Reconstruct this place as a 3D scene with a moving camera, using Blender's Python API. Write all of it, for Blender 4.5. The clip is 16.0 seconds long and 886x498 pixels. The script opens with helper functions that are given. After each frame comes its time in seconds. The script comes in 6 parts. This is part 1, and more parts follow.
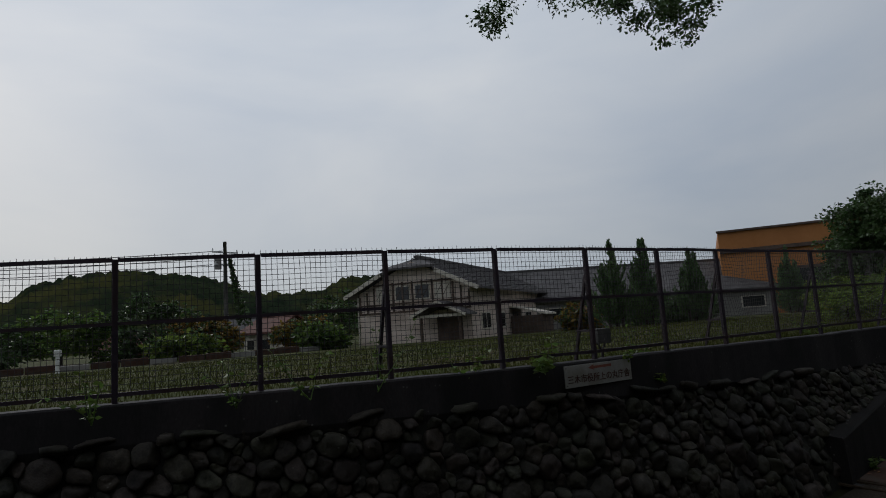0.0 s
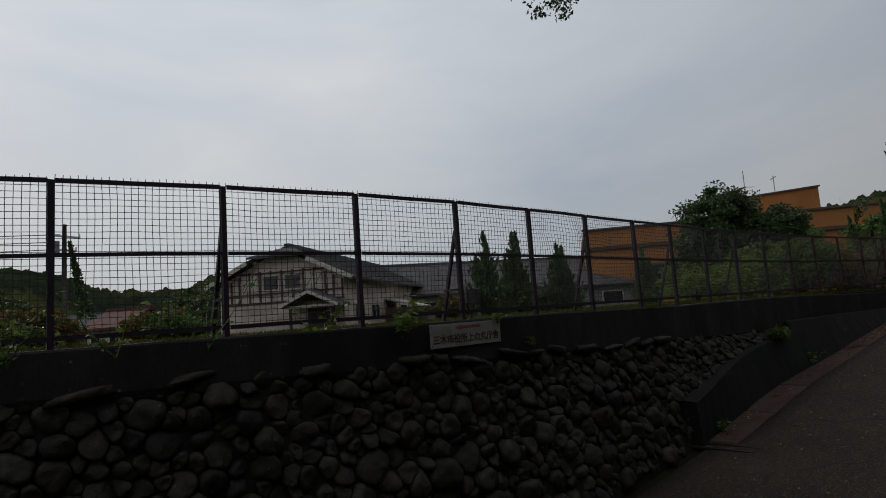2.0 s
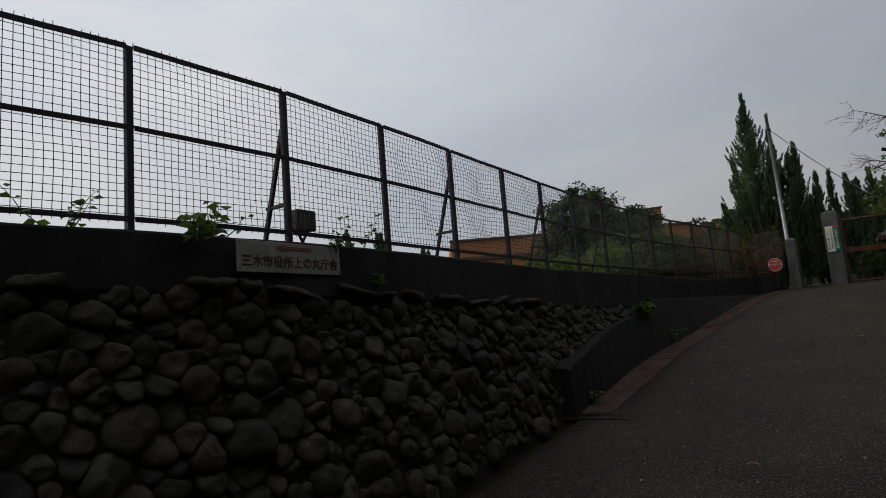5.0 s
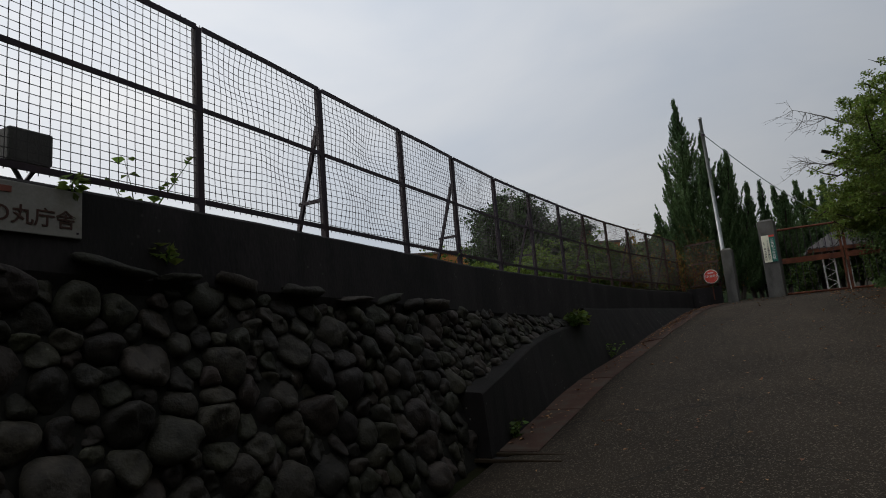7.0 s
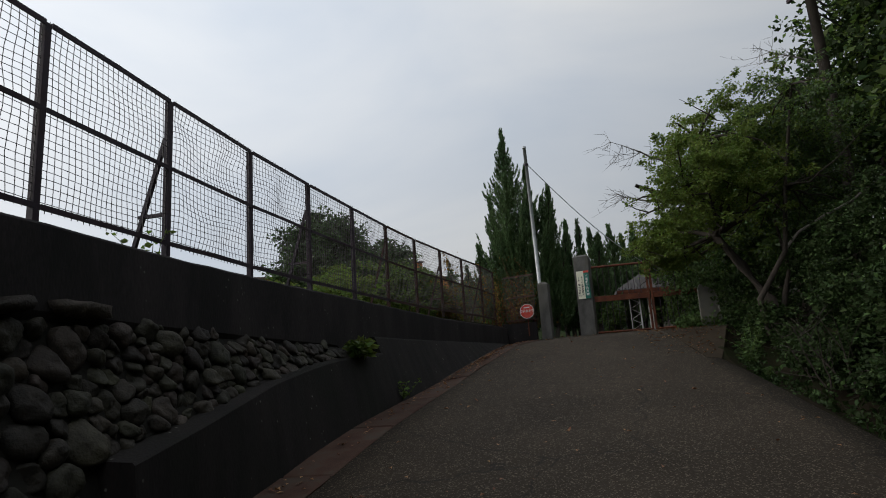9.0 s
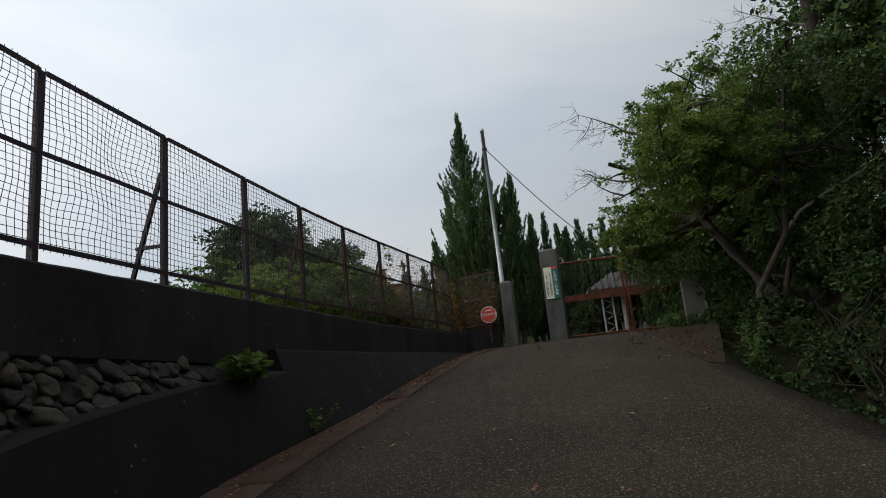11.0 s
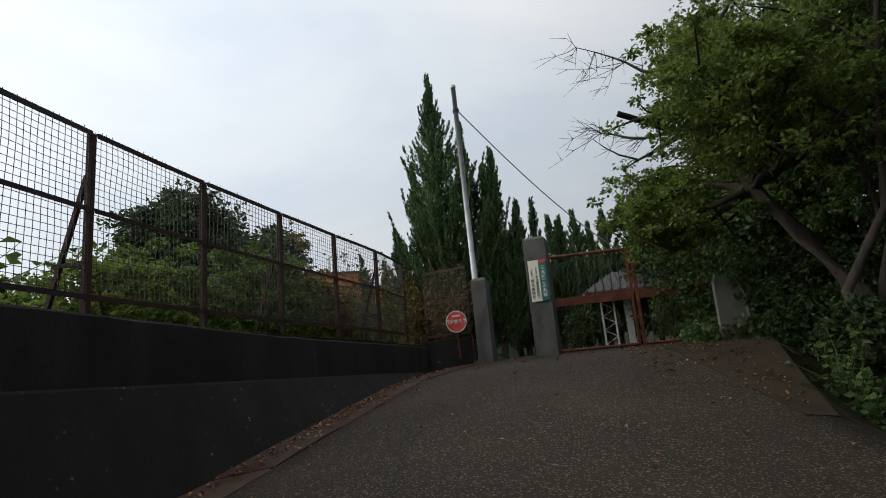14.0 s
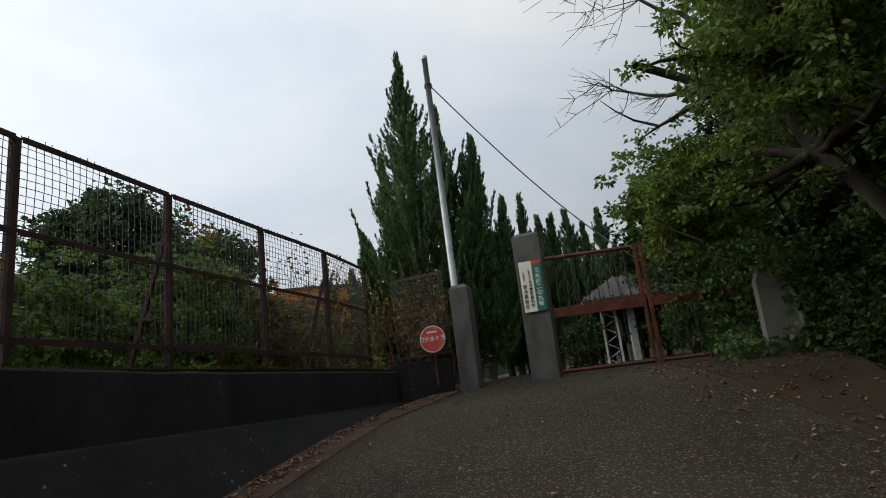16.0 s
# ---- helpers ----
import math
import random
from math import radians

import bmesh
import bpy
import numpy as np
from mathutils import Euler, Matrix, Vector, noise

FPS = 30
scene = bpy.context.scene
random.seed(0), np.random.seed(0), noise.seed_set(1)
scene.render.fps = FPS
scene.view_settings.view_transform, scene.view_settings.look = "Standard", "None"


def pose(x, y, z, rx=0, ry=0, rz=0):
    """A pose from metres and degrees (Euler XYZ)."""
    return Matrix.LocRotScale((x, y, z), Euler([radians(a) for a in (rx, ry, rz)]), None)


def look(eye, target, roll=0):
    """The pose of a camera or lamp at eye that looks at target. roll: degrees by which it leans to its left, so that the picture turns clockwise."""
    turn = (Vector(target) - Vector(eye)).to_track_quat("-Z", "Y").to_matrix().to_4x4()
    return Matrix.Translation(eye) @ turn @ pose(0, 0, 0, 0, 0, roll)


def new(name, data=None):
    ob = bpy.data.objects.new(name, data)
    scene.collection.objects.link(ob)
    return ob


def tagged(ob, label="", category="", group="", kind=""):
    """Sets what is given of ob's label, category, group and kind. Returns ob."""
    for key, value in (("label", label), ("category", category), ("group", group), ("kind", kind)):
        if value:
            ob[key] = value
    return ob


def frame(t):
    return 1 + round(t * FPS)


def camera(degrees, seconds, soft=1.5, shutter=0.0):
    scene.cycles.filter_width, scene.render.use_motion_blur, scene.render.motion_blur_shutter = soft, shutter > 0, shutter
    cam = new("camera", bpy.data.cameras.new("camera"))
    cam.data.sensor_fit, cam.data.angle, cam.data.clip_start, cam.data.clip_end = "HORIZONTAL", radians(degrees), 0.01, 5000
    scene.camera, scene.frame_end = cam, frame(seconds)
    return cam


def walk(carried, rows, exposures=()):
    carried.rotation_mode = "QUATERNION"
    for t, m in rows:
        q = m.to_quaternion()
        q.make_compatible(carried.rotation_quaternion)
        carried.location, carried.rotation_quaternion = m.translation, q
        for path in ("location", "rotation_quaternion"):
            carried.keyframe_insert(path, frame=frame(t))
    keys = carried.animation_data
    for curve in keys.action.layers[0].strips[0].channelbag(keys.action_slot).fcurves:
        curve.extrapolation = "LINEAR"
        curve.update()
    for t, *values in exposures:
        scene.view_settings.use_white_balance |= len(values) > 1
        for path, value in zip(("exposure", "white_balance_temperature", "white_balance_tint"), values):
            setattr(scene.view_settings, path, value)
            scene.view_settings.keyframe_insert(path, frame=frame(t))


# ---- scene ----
cam = camera(73.7, 16.0, soft=1.0)
PATH = [
    (0, (1.367, 0.047, 3.274), (2.396, 1.744, 3.524), -3.8),
    (0.5, (1.602, 0.129, 3.158), (2.787, 1.725, 3.378), -3.3),
    (1, (1.625, 0.365, 3.014), (2.911, 1.883, 3.218), -3.5),
    (1.5, (1.717, 0.502, 2.93), (3.021, 2.003, 3.143), -3.7),
    (2, (1.98, 0.614, 2.758), (3.335, 2.068, 2.982), -4.0),
    (2.5, (2.143, 0.765, 2.559), (3.536, 2.181, 2.793), -4.0),
    (3, (2.368, 0.899, 2.35), (3.793, 2.281, 2.598), -4.2),
    (3.5, (2.571, 1.056, 2.205), (4.063, 2.364, 2.46), -4.6),
    (4, (2.766, 1.22, 2.03), (4.331, 2.438, 2.291), -4.6),
    (6.5, (4.91, 2.16, 1.706), (6.611, 3.171, 1.999), -4.9),
    (7, (5.546, 2.296, 1.652), (7.293, 3.216, 1.969), -4.9),
    (7.5, (6.2, 2.316, 1.615), (8.017, 3.082, 1.953), -4.6),
    (8, (6.838, 2.317, 1.595), (8.718, 2.897, 1.959), -4.4),
    (8.5, (7.47, 2.336, 1.549), (9.388, 2.745, 1.94), -4.1),
    (9, (8.049, 2.311, 1.555), (9.969, 2.711, 1.949), -4.0),
    (11.5, (11.019, 2.266, 1.651), (12.957, 2.539, 2.06), -6.2),
    (12, (11.686, 2.233, 1.693), (13.628, 2.5, 2.09), -6.2),
    (12.5, (12.245, 2.163, 1.711), (14.186, 2.428, 2.116), -5.8),
    (13, (12.835, 2.134, 1.763), (14.775, 2.394, 2.177), -5.7),
    (13.5, (13.4, 2.121, 1.852), (15.337, 2.39, 2.273), -5.3),
    (14, (13.994, 2.071, 1.932), (15.928, 2.344, 2.361), -5.3),
    (14.5, (14.557, 2.1, 1.986), (16.489, 2.37, 2.425), -5.6),
    (15, (15.107, 2.088, 2.052), (17.04, 2.332, 2.507), -6.6),
    (15.5, (15.621, 2.112, 2.099), (17.55, 2.351, 2.57), -6.6),
    (16, (16.163, 2.155, 2.185), (18.095, 2.377, 2.651), -6.8),
]
walk(cam, [(t, look(eye, target, roll)) for t, eye, target, roll in PATH],
     exposures=[(0, -0.15, 6150, 9), (2, -0.05, 6350, 9), (4, 0.0, 6400, 9.5), (7, 0.36, 6500, 10), (9, 0.55, 6480, 9), (12, 0.67, 6450, 8), (13.5, 0.77, 6450, 8), (16, 0.72, 6450, 8)])

# ---- sky and sun: a thin overcast, brighter towards the zenith and over the field ----
SUN_DIR = Vector((-0.15, 0.9, 0.42)).normalized()
world = bpy.data.worlds.new("overcast")
scene.world = world
world.use_nodes = True
wn, wl = world.node_tree.nodes, world.node_tree.links
wn.clear()
w_out = wn.new("ShaderNodeOutputWorld")
w_bg = wn.new("ShaderNodeBackground")
w_bg.inputs["Strength"].default_value = 0.1
w_sky = wn.new("ShaderNodeTexSky")
w_sky.sky_type = 'NISHITA'
w_sky.sun_disc = False
w_sky.sun_elevation = math.asin(SUN_DIR.z)
w_sky.sun_rotation = math.atan2(SUN_DIR.x, SUN_DIR.y)
w_tc = wn.new("ShaderNodeTexCoord")
w_map = wn.new("ShaderNodeMapping")
w_map.inputs["Scale"].default_value = (1.0, 1.0, 2.6)
w_noise = wn.new("ShaderNodeTexNoise")
w_noise.inputs["Scale"].default_value = 1.7
w_noise.inputs["Detail"].default_value = 5
w_noise.inputs["Roughness"].default_value = 0.5
w_noise.inputs["Distortion"].default_value = 0.4
w_ramp = wn.new("ShaderNodeValToRGB")
w_ramp.color_ramp.elements[0].position = 0.3
w_ramp.color_ramp.elements[0].color = (0.72, 0.78, 0.87, 1)
w_ramp.color_ramp.elements[1].position = 0.72
w_ramp.color_ramp.elements[1].color = (1.0, 1.0, 1.0, 1)
w_dot = wn.new("ShaderNodeVectorMath")
w_dot.operation = 'DOT_PRODUCT'
w_dot.inputs[1].default_value = SUN_DIR
w_glow = wn.new("ShaderNodeMapRange")
w_glow.interpolation_type = 'SMOOTHSTEP'
w_glow.inputs["From Min"].default_value = -0.7
w_glow.inputs["From Max"].default_value = 1.0
w_glow.inputs["To Min"].default_value = 3.2
w_glow.inputs["To Max"].default_value = 7.2
w_scale = wn.new("ShaderNodeVectorMath")
w_scale.operation = 'SCALE'
w_mix = wn.new("ShaderNodeMixRGB")
w_mix.inputs["Fac"].default_value = 0.93
wl.new(w_tc.outputs["Generated"], w_map.inputs["Vector"])
wl.new(w_map.outputs["Vector"], w_noise.inputs["Vector"])
wl.new(w_noise.outputs["Fac"], w_ramp.inputs["Fac"])
wl.new(w_tc.outputs["Generated"], w_dot.inputs[0])
wl.new(w_dot.outputs["Value"], w_glow.inputs["Value"])
wl.new(w_ramp.outputs["Color"], w_scale.inputs[0])
w_sep = wn.new("ShaderNodeSeparateXYZ")
w_lift = wn.new("ShaderNodeMapRange")
w_lift.interpolation_type = 'SMOOTHSTEP'
w_lift.inputs["From Min"].default_value = 0.0
w_lift.inputs["From Max"].default_value = 0.55
w_lift.inputs["To Min"].default_value = 0.76
w_lift.inputs["To Max"].default_value = 1.06
w_mul = wn.new("ShaderNodeMath")
w_mul.operation = 'MULTIPLY'
wl.new(w_tc.outputs["Generated"], w_sep.inputs[0])
wl.new(w_sep.outputs["Z"], w_lift.inputs["Value"])
wl.new(w_lift.outputs["Result"], w_mul.inputs[0])
wl.new(w_glow.outputs["Result"], w_mul.inputs[1])
wl.new(w_mul.outputs["Value"], w_scale.inputs["Scale"])
wl.new(w_sky.outputs["Color"], w_mix.inputs["Color1"])
wl.new(w_scale.outputs["Vector"], w_mix.inputs["Color2"])
wl.new(w_mix.outputs["Color"], w_bg.inputs["Color"])
wl.new(w_bg.outputs["Background"], w_out.inputs["Surface"])

sun_data = bpy.data.lights.new("sun", 'SUN')
sun_data.energy = 0.6
sun_data.angle = radians(14)
sun_data.color = (1.0, 0.96, 0.9)
sun = new("sun", sun_data)
sun.matrix_world = look(SUN_DIR * 50, (0, 0, 0))


# ---- materials ----
def material(name, dark, light, scale=4.0, rough=0.85, bump=0.3, grain=60.0, metal=0.0, spread=0.0,
             stain=None, stain_scale=1.2, stain_amount=0.0, stretch=(1, 1, 1), spec=0.3, leafy=0.0, flecks=0.0, hues=0.0):
    """Two colours mixed by coarse and fine noise, with optional stains, spread between pieces, and fine relief."""
    m = bpy.data.materials.new(name)
    m.use_nodes = True
    n, l = m.node_tree.nodes, m.node_tree.links
    n.clear()
    out = n.new("ShaderNodeOutputMaterial")
    b = n.new("ShaderNodeBsdfPrincipled")
    geo = n.new("ShaderNodeNewGeometry")
    mp = n.new("ShaderNodeMapping")
    mp.inputs["Scale"].default_value = stretch
    l.new(geo.outputs["Position"], mp.inputs["Vector"])
    big = n.new("ShaderNodeTexNoise")
    big.inputs["Scale"].default_value = scale
    big.inputs["Detail"].default_value = 4
    l.new(mp.outputs["Vector"], big.inputs["Vector"])
    fine = n.new("ShaderNodeTexNoise")
    fine.inputs["Scale"].default_value = grain
    fine.inputs["Detail"].default_value = 2
    l.new(mp.outputs["Vector"], fine.inputs["Vector"])
    add = n.new("ShaderNodeMath")
    add.operation = 'MULTIPLY_ADD'
    add.inputs[1].default_value = 0.45
    l.new(fine.outputs["Fac"], add.inputs[0])
    l.new(big.outputs["Fac"], add.inputs[2])
    rng = n.new("ShaderNodeMapRange")
    rng.inputs["From Min"].default_value = 0.48
    rng.inputs["From Max"].default_value = 0.98
    l.new(add.outputs[0], rng.inputs["Value"])
    mix = n.new("ShaderNodeMixRGB")
    mix.inputs["Color1"].default_value = (*dark, 1)
    mix.inputs["Color2"].default_value = (*light, 1)
    l.new(rng.outputs["Result"], mix.inputs["Fac"])
    color = mix.outputs["Color"]
    if stain_amount:
        st = n.new("ShaderNodeTexNoise")
        st.inputs["Scale"].default_value = stain_scale
        st.inputs["Detail"].default_value = 6
        st.inputs["Roughness"].default_value = 0.65
        l.new(mp.outputs["Vector"], st.inputs["Vector"])
        sr = n.new("ShaderNodeMapRange")
        sr.inputs["From Min"].default_value = 0.47
        sr.inputs["From Max"].default_value = 0.62
        sr.inputs["To Max"].default_value = stain_amount
        l.new(st.outputs["Fac"], sr.inputs["Value"])
        sm = n.new("ShaderNodeMixRGB")
        sm.inputs["Color2"].default_value = (*(stain or (0.03, 0.03, 0.025)), 1)
        l.new(sr.outputs["Result"], sm.inputs["Fac"])
        l.new(color, sm.inputs["Color1"])
        color = sm.outputs["Color"]
    if flecks:
        fv = n.new("ShaderNodeTexVoronoi")
        fv.inputs["Scale"].default_value = 11
        l.new(geo.outputs["Position"], fv.inputs["Vector"])
        fr = n.new("ShaderNodeMapRange")
        fr.inputs["From Min"].default_value = 0.06
        fr.inputs["From Max"].default_value = 0.16
        fr.inputs["To Min"].default_value = flecks
        fr.inputs["To Max"].default_value = 0.0
        l.new(fv.outputs["Distance"], fr.inputs["Value"])
        fg = n.new("ShaderNodeMath")
        fg.operation = 'MULTIPLY'
        fm = n.new("ShaderNodeMapRange")
        fm.inputs["From Min"].default_value = 0.52
        fm.inputs["From Max"].default_value = 0.66
        l.new(big.outputs["Fac"], fm.inputs["Value"])
        l.new(fr.outputs["Result"], fg.inputs[0])
        l.new(fm.outputs["Result"], fg.inputs[1])
        fx = n.new("ShaderNodeMixRGB")
        fx.inputs["Color2"].default_value = (0.2, 0.2, 0.18, 1)
        l.new(fg.outputs[0], fx.inputs["Fac"])
        l.new(color, fx.inputs["Color1"])
        color = fx.outputs["Color"]
    if spread:
        if leafy:
            source = geo.outputs["Random Per Island"]
        else:
            info = n.new("ShaderNodeObjectInfo")
            both = n.new("ShaderNodeMath")
            both.operation = 'ADD'
            l.new(info.outputs["Random"], both.inputs[0])
            l.new(geo.outputs["Random Per Island"], both.inputs[1])
            wrap = n.new("ShaderNodeMath")
            wrap.operation = 'FRACT'
            l.new(both.outputs[0], wrap.inputs[0])
            source = wrap.outputs[0]
        hv = n.new("ShaderNodeHueSaturation")
        vr = n.new("ShaderNodeMapRange")
        vr.inputs["To Min"].default_value = 1 - spread
        vr.inputs["To Max"].default_value = 1 + spread
        l.new(source, vr.inputs["Value"])
        l.new(vr.outputs["Result"], hv.inputs["Value"])
        if leafy:
            hr = n.new("ShaderNodeMapRange")
            hr.inputs["To Min"].default_value = 0.475
            hr.inputs["To Max"].default_value = 0.51
            l.new(source, hr.inputs["Value"])
            l.new(hr.outputs["Result"], hv.inputs["Hue"])
        if hues:
            swap = n.new("ShaderNodeMath")
            swap.operation = 'MULTIPLY'
            swap.inputs[1].default_value = 7.31
            l.new(source, swap.inputs[0])
            turn = n.new("ShaderNodeMath")
            turn.operation = 'FRACT'
            l.new(swap.outputs[0], turn.inputs[0])
            hr = n.new("ShaderNodeMapRange")
            hr.inputs["To Min"].default_value = 0.5 - hues
            hr.inputs["To Max"].default_value = 0.5 + hues
            l.new(turn.outputs[0], hr.inputs["Value"])
            l.new(hr.outputs["Result"], hv.inputs["Hue"])
        l.new(color, hv.inputs["Color"])
        color = hv.outputs["Color"]
    l.new(color, b.inputs["Base Color"])
    b.inputs["Roughness"].default_value = rough
    b.inputs["Metallic"].default_value = metal
    b.inputs["Specular IOR Level"].default_value = spec
    if bump:
        bp = n.new("ShaderNodeBump")
        bp.inputs["Strength"].default_value = bump
        bp.inputs["Distance"].default_value = 0.01
        l.new(add.outputs[0], bp.inputs["Height"])
        l.new(bp.outputs["Normal"], b.inputs["Normal"])
    if leafy:
        tr = n.new("ShaderNodeBsdfTranslucent")
        l.new(color, tr.inputs["Color"])
        ms = n.new("ShaderNodeMixShader")
        ms.inputs["Fac"].default_value = leafy
        l.new(b.outputs["BSDF"], ms.inputs[1])
        l.new(tr.outputs["BSDF"], ms.inputs[2])
        l.new(ms.outputs["Shader"], out.inputs["Surface"])
    else:
        l.new(b.outputs["BSDF"], out.inputs["Surface"])
    return m


def asphalt_material():
    """Worn asphalt with exposed light stones, patches and hair cracks."""
    m = material("asphalt", (0.0235, 0.0178, 0.0122), (0.0445, 0.034, 0.0235), scale=0.8, rough=0.85, spec=0.12, bump=0.6, grain=45,
                 stain=(0.03, 0.023, 0.0155), stain_scale=0.5, stain_amount=0.5)
    n, l = m.node_tree.nodes, m.node_tree.links
    b = next(x for x in n if x.type == 'BSDF_PRINCIPLED')
    src = b.inputs["Base Color"].links[0].from_socket
    geo = next(x for x in n if x.type == 'NEW_GEOMETRY')
    vor = n.new("ShaderNodeTexVoronoi")
    vor.inputs["Scale"].default_value = 95
    l.new(geo.outputs["Position"], vor.inputs["Vector"])
    sep = n.new("ShaderNodeSeparateColor")
    l.new(vor.outputs["Color"], sep.inputs["Color"])
    rg = n.new("ShaderNodeMapRange")
    rg.inputs["From Min"].default_value = 0.8
    rg.inputs["From Max"].default_value = 1.0
    rg.inputs["To Max"].default_value = 0.75
    l.new(sep.outputs["Red"], rg.inputs["Value"])
    mx = n.new("ShaderNodeMixRGB")
    mx.inputs["Color2"].default_value = (0.2, 0.165, 0.125, 1)
    l.new(rg.outputs["Result"], mx.inputs["Fac"])
    l.new(src, mx.inputs["Color1"])
    crack = n.new("ShaderNodeTexVoronoi")
    crack.feature = 'DISTANCE_TO_EDGE'
    crack.inputs["Scale"].default_value = 0.35
    wob = n.new("ShaderNodeTexNoise")
    wob.inputs["Scale"].default_value = 2.0
    wob.inputs["Detail"].default_value = 4
    l.new(geo.outputs["Position"], wob.inputs["Vector"])
    va = n.new("ShaderNodeVectorMath")
    va.operation = 'MULTIPLY_ADD'
    va.inputs[1].default_value = (0.5, 0.5, 0.5)
    l.new(wob.outputs["Color"], va.inputs[0])
    l.new(geo.outputs["Position"], va.inputs[2])
    l.new(va.outputs["Vector"], crack.inputs["Vector"])
    cr = n.new("ShaderNodeMapRange")
    cr.inputs["From Min"].default_value = 0.0
    cr.inputs["From Max"].default_value = 0.006
    cr.inputs["To Min"].default_value = 0.8
    cr.inputs["To Max"].default_value = 0.0
    l.new(crack.outputs["Distance"], cr.inputs["Value"])
    mc = n.new("ShaderNodeMixRGB")
    mc.inputs["Color2"].default_value = (0.015, 0.014, 0.012, 1)
    l.new(cr.outputs["Result"], mc.inputs["Fac"])
    l.new(mx.outputs["Color"], mc.inputs["Color1"])
    l.new(mc.outputs["Color"], b.inputs["Base Color"])
    return m


ASPHALT = asphalt_material()
EARTH = material("earth", (0.012, 0.009, 0.0055), (0.026, 0.0195, 0.011), spec=0.05, scale=1.5, bump=0.8, grain=25, stain=(0.017, 0.022, 0.008), stain_scale=0.6, stain_amount=0.8)
PAVER = material("paver", (0.045, 0.026, 0.019), (0.095, 0.05, 0.036), spec=0.15, scale=3, grain=80, spread=0.15, stain=(0.06, 0.055, 0.045), stain_scale=3, stain_amount=0.7)
APRON = material("apron_concrete", (0.029, 0.021, 0.0135), (0.056, 0.041, 0.0265), scale=2, grain=70, stain=(0.032, 0.02, 0.011), stain_scale=1.5, stain_amount=0.6, spec=0.12)
CONCRETE = material("old_concrete", (0.0115, 0.0098, 0.0105), (0.038, 0.032, 0.0325), scale=2, grain=50, bump=0.8, stain=(0.0085, 0.0082, 0.0078), stain_scale=1.1, stain_amount=0.75, stretch=(1, 1, 0.35), flecks=0.7)
# Mossy, and darker than CONCRETE: shade painted in for the sky-facing lower faces.
SHADED_MOSSWALL = material("mossy_concrete_with_shade", (0.0048, 0.0041, 0.0041), (0.0195, 0.0158, 0.0148), scale=2.5, grain=45, bump=0.9, stain=(0.0065, 0.0072, 0.0045), stain_scale=0.9, stain_amount=0.8, stretch=(1, 1, 0.4), flecks=1.0)
MORTAR = material("mortar", (0.009, 0.0085, 0.007), (0.019, 0.018, 0.014), scale=6, grain=40, bump=1.0)
STONE = material("river_stone", (0.012, 0.0108, 0.0078), (0.052, 0.0455, 0.033), scale=11, grain=55, bump=1.3, spread=0.55, hues=0.06, rough=0.7, spec=0.35, stain=(0.02, 0.0165, 0.008), stain_scale=1.6, stain_amount=0.65, flecks=0.5)
PILLAR = material("pillar_granite", (0.055, 0.053, 0.05), (0.135, 0.13, 0.122), scale=5, grain=110, bump=0.4, stain=(0.08, 0.075, 0.055), stain_scale=1.6, stain_amount=0.6, stretch=(1, 1, 0.5))
SLAB = material("pale_stone", (0.095, 0.092, 0.082), (0.185, 0.178, 0.16), scale=4, grain=70, stain=(0.13, 0.12, 0.09), stain_scale=2, stain_amount=0.6)
STEEL = material("dark_painted_steel", (0.02, 0.013, 0.021), (0.046, 0.031, 0.046), scale=5, grain=60, rough=0.6, bump=0.2, stain=(0.045, 0.02, 0.014), stain_scale=2.2, stain_amount=0.45)
RUST = material("rusty_steel", (0.09, 0.028, 0.014), (0.19, 0.06, 0.028), scale=5, grain=60, rough=0.75, bump=0.3, stain=(0.05, 0.02, 0.014), stain_scale=3, stain_amount=0.6)
FENCE_RUST = material("fence_rust", (0.028, 0.014, 0.011), (0.07, 0.03, 0.02), scale=5, grain=60, rough=0.75, bump=0.3, stain=(0.022, 0.014, 0.012), stain_scale=3, stain_amount=0.6)
WIRE = material("weathered_wire", (0.045, 0.041, 0.043), (0.1, 0.09, 0.092), scale=8, rough=0.6, bump=0, metal=0.3)
GALV = material("galvanised_pipe", (0.34, 0.35, 0.36), (0.5, 0.51, 0.52), scale=6, rough=0.45, bump=0.05, metal=0.5)
BARK = material("bark", (0.022, 0.018, 0.014), (0.06, 0.047, 0.037), scale=9, grain=50, bump=0.9, stretch=(1, 1, 0.3))
TWIG = material("pale_twig", (0.1, 0.09, 0.075), (0.2, 0.18, 0.155), scale=9, bump=0.2)
BOARD = material("board_grimy_white", (0.24, 0.23, 0.21), (0.35, 0.335, 0.31), scale=5, rough=0.6, bump=0.05, stain=(0.2, 0.18, 0.15), stain_scale=4, stain_amount=0.6)
WHITE = material("sign_white", (0.62, 0.62, 0.6), (0.75, 0.75, 0.73), scale=5, rough=0.55, bump=0.05, stain=(0.4, 0.37, 0.3), stain_scale=4, stain_amount=0.5)
CREAM = material("sign_cream", (0.68, 0.66, 0.52), (0.78, 0.76, 0.62), scale=5, rough=0.5, bump=0.03)
GREENP = material("sign_green", (0.015, 0.12, 0.09), (0.025, 0.16, 0.12), scale=5, rough=0.5, bump=0.03)
REDP = material("sign_red", (0.5, 0.045, 0.03), (0.65, 0.07, 0.045), scale=6, rough=0.5, bump=0.03, stain=(0.6, 0.3, 0.25), stain_scale=5, stain_amount=0.25)
BLACKP = material("sign_black", (0.02, 0.02, 0.02), (0.035, 0.03, 0.03), scale=6, rough=0.6, bump=0)
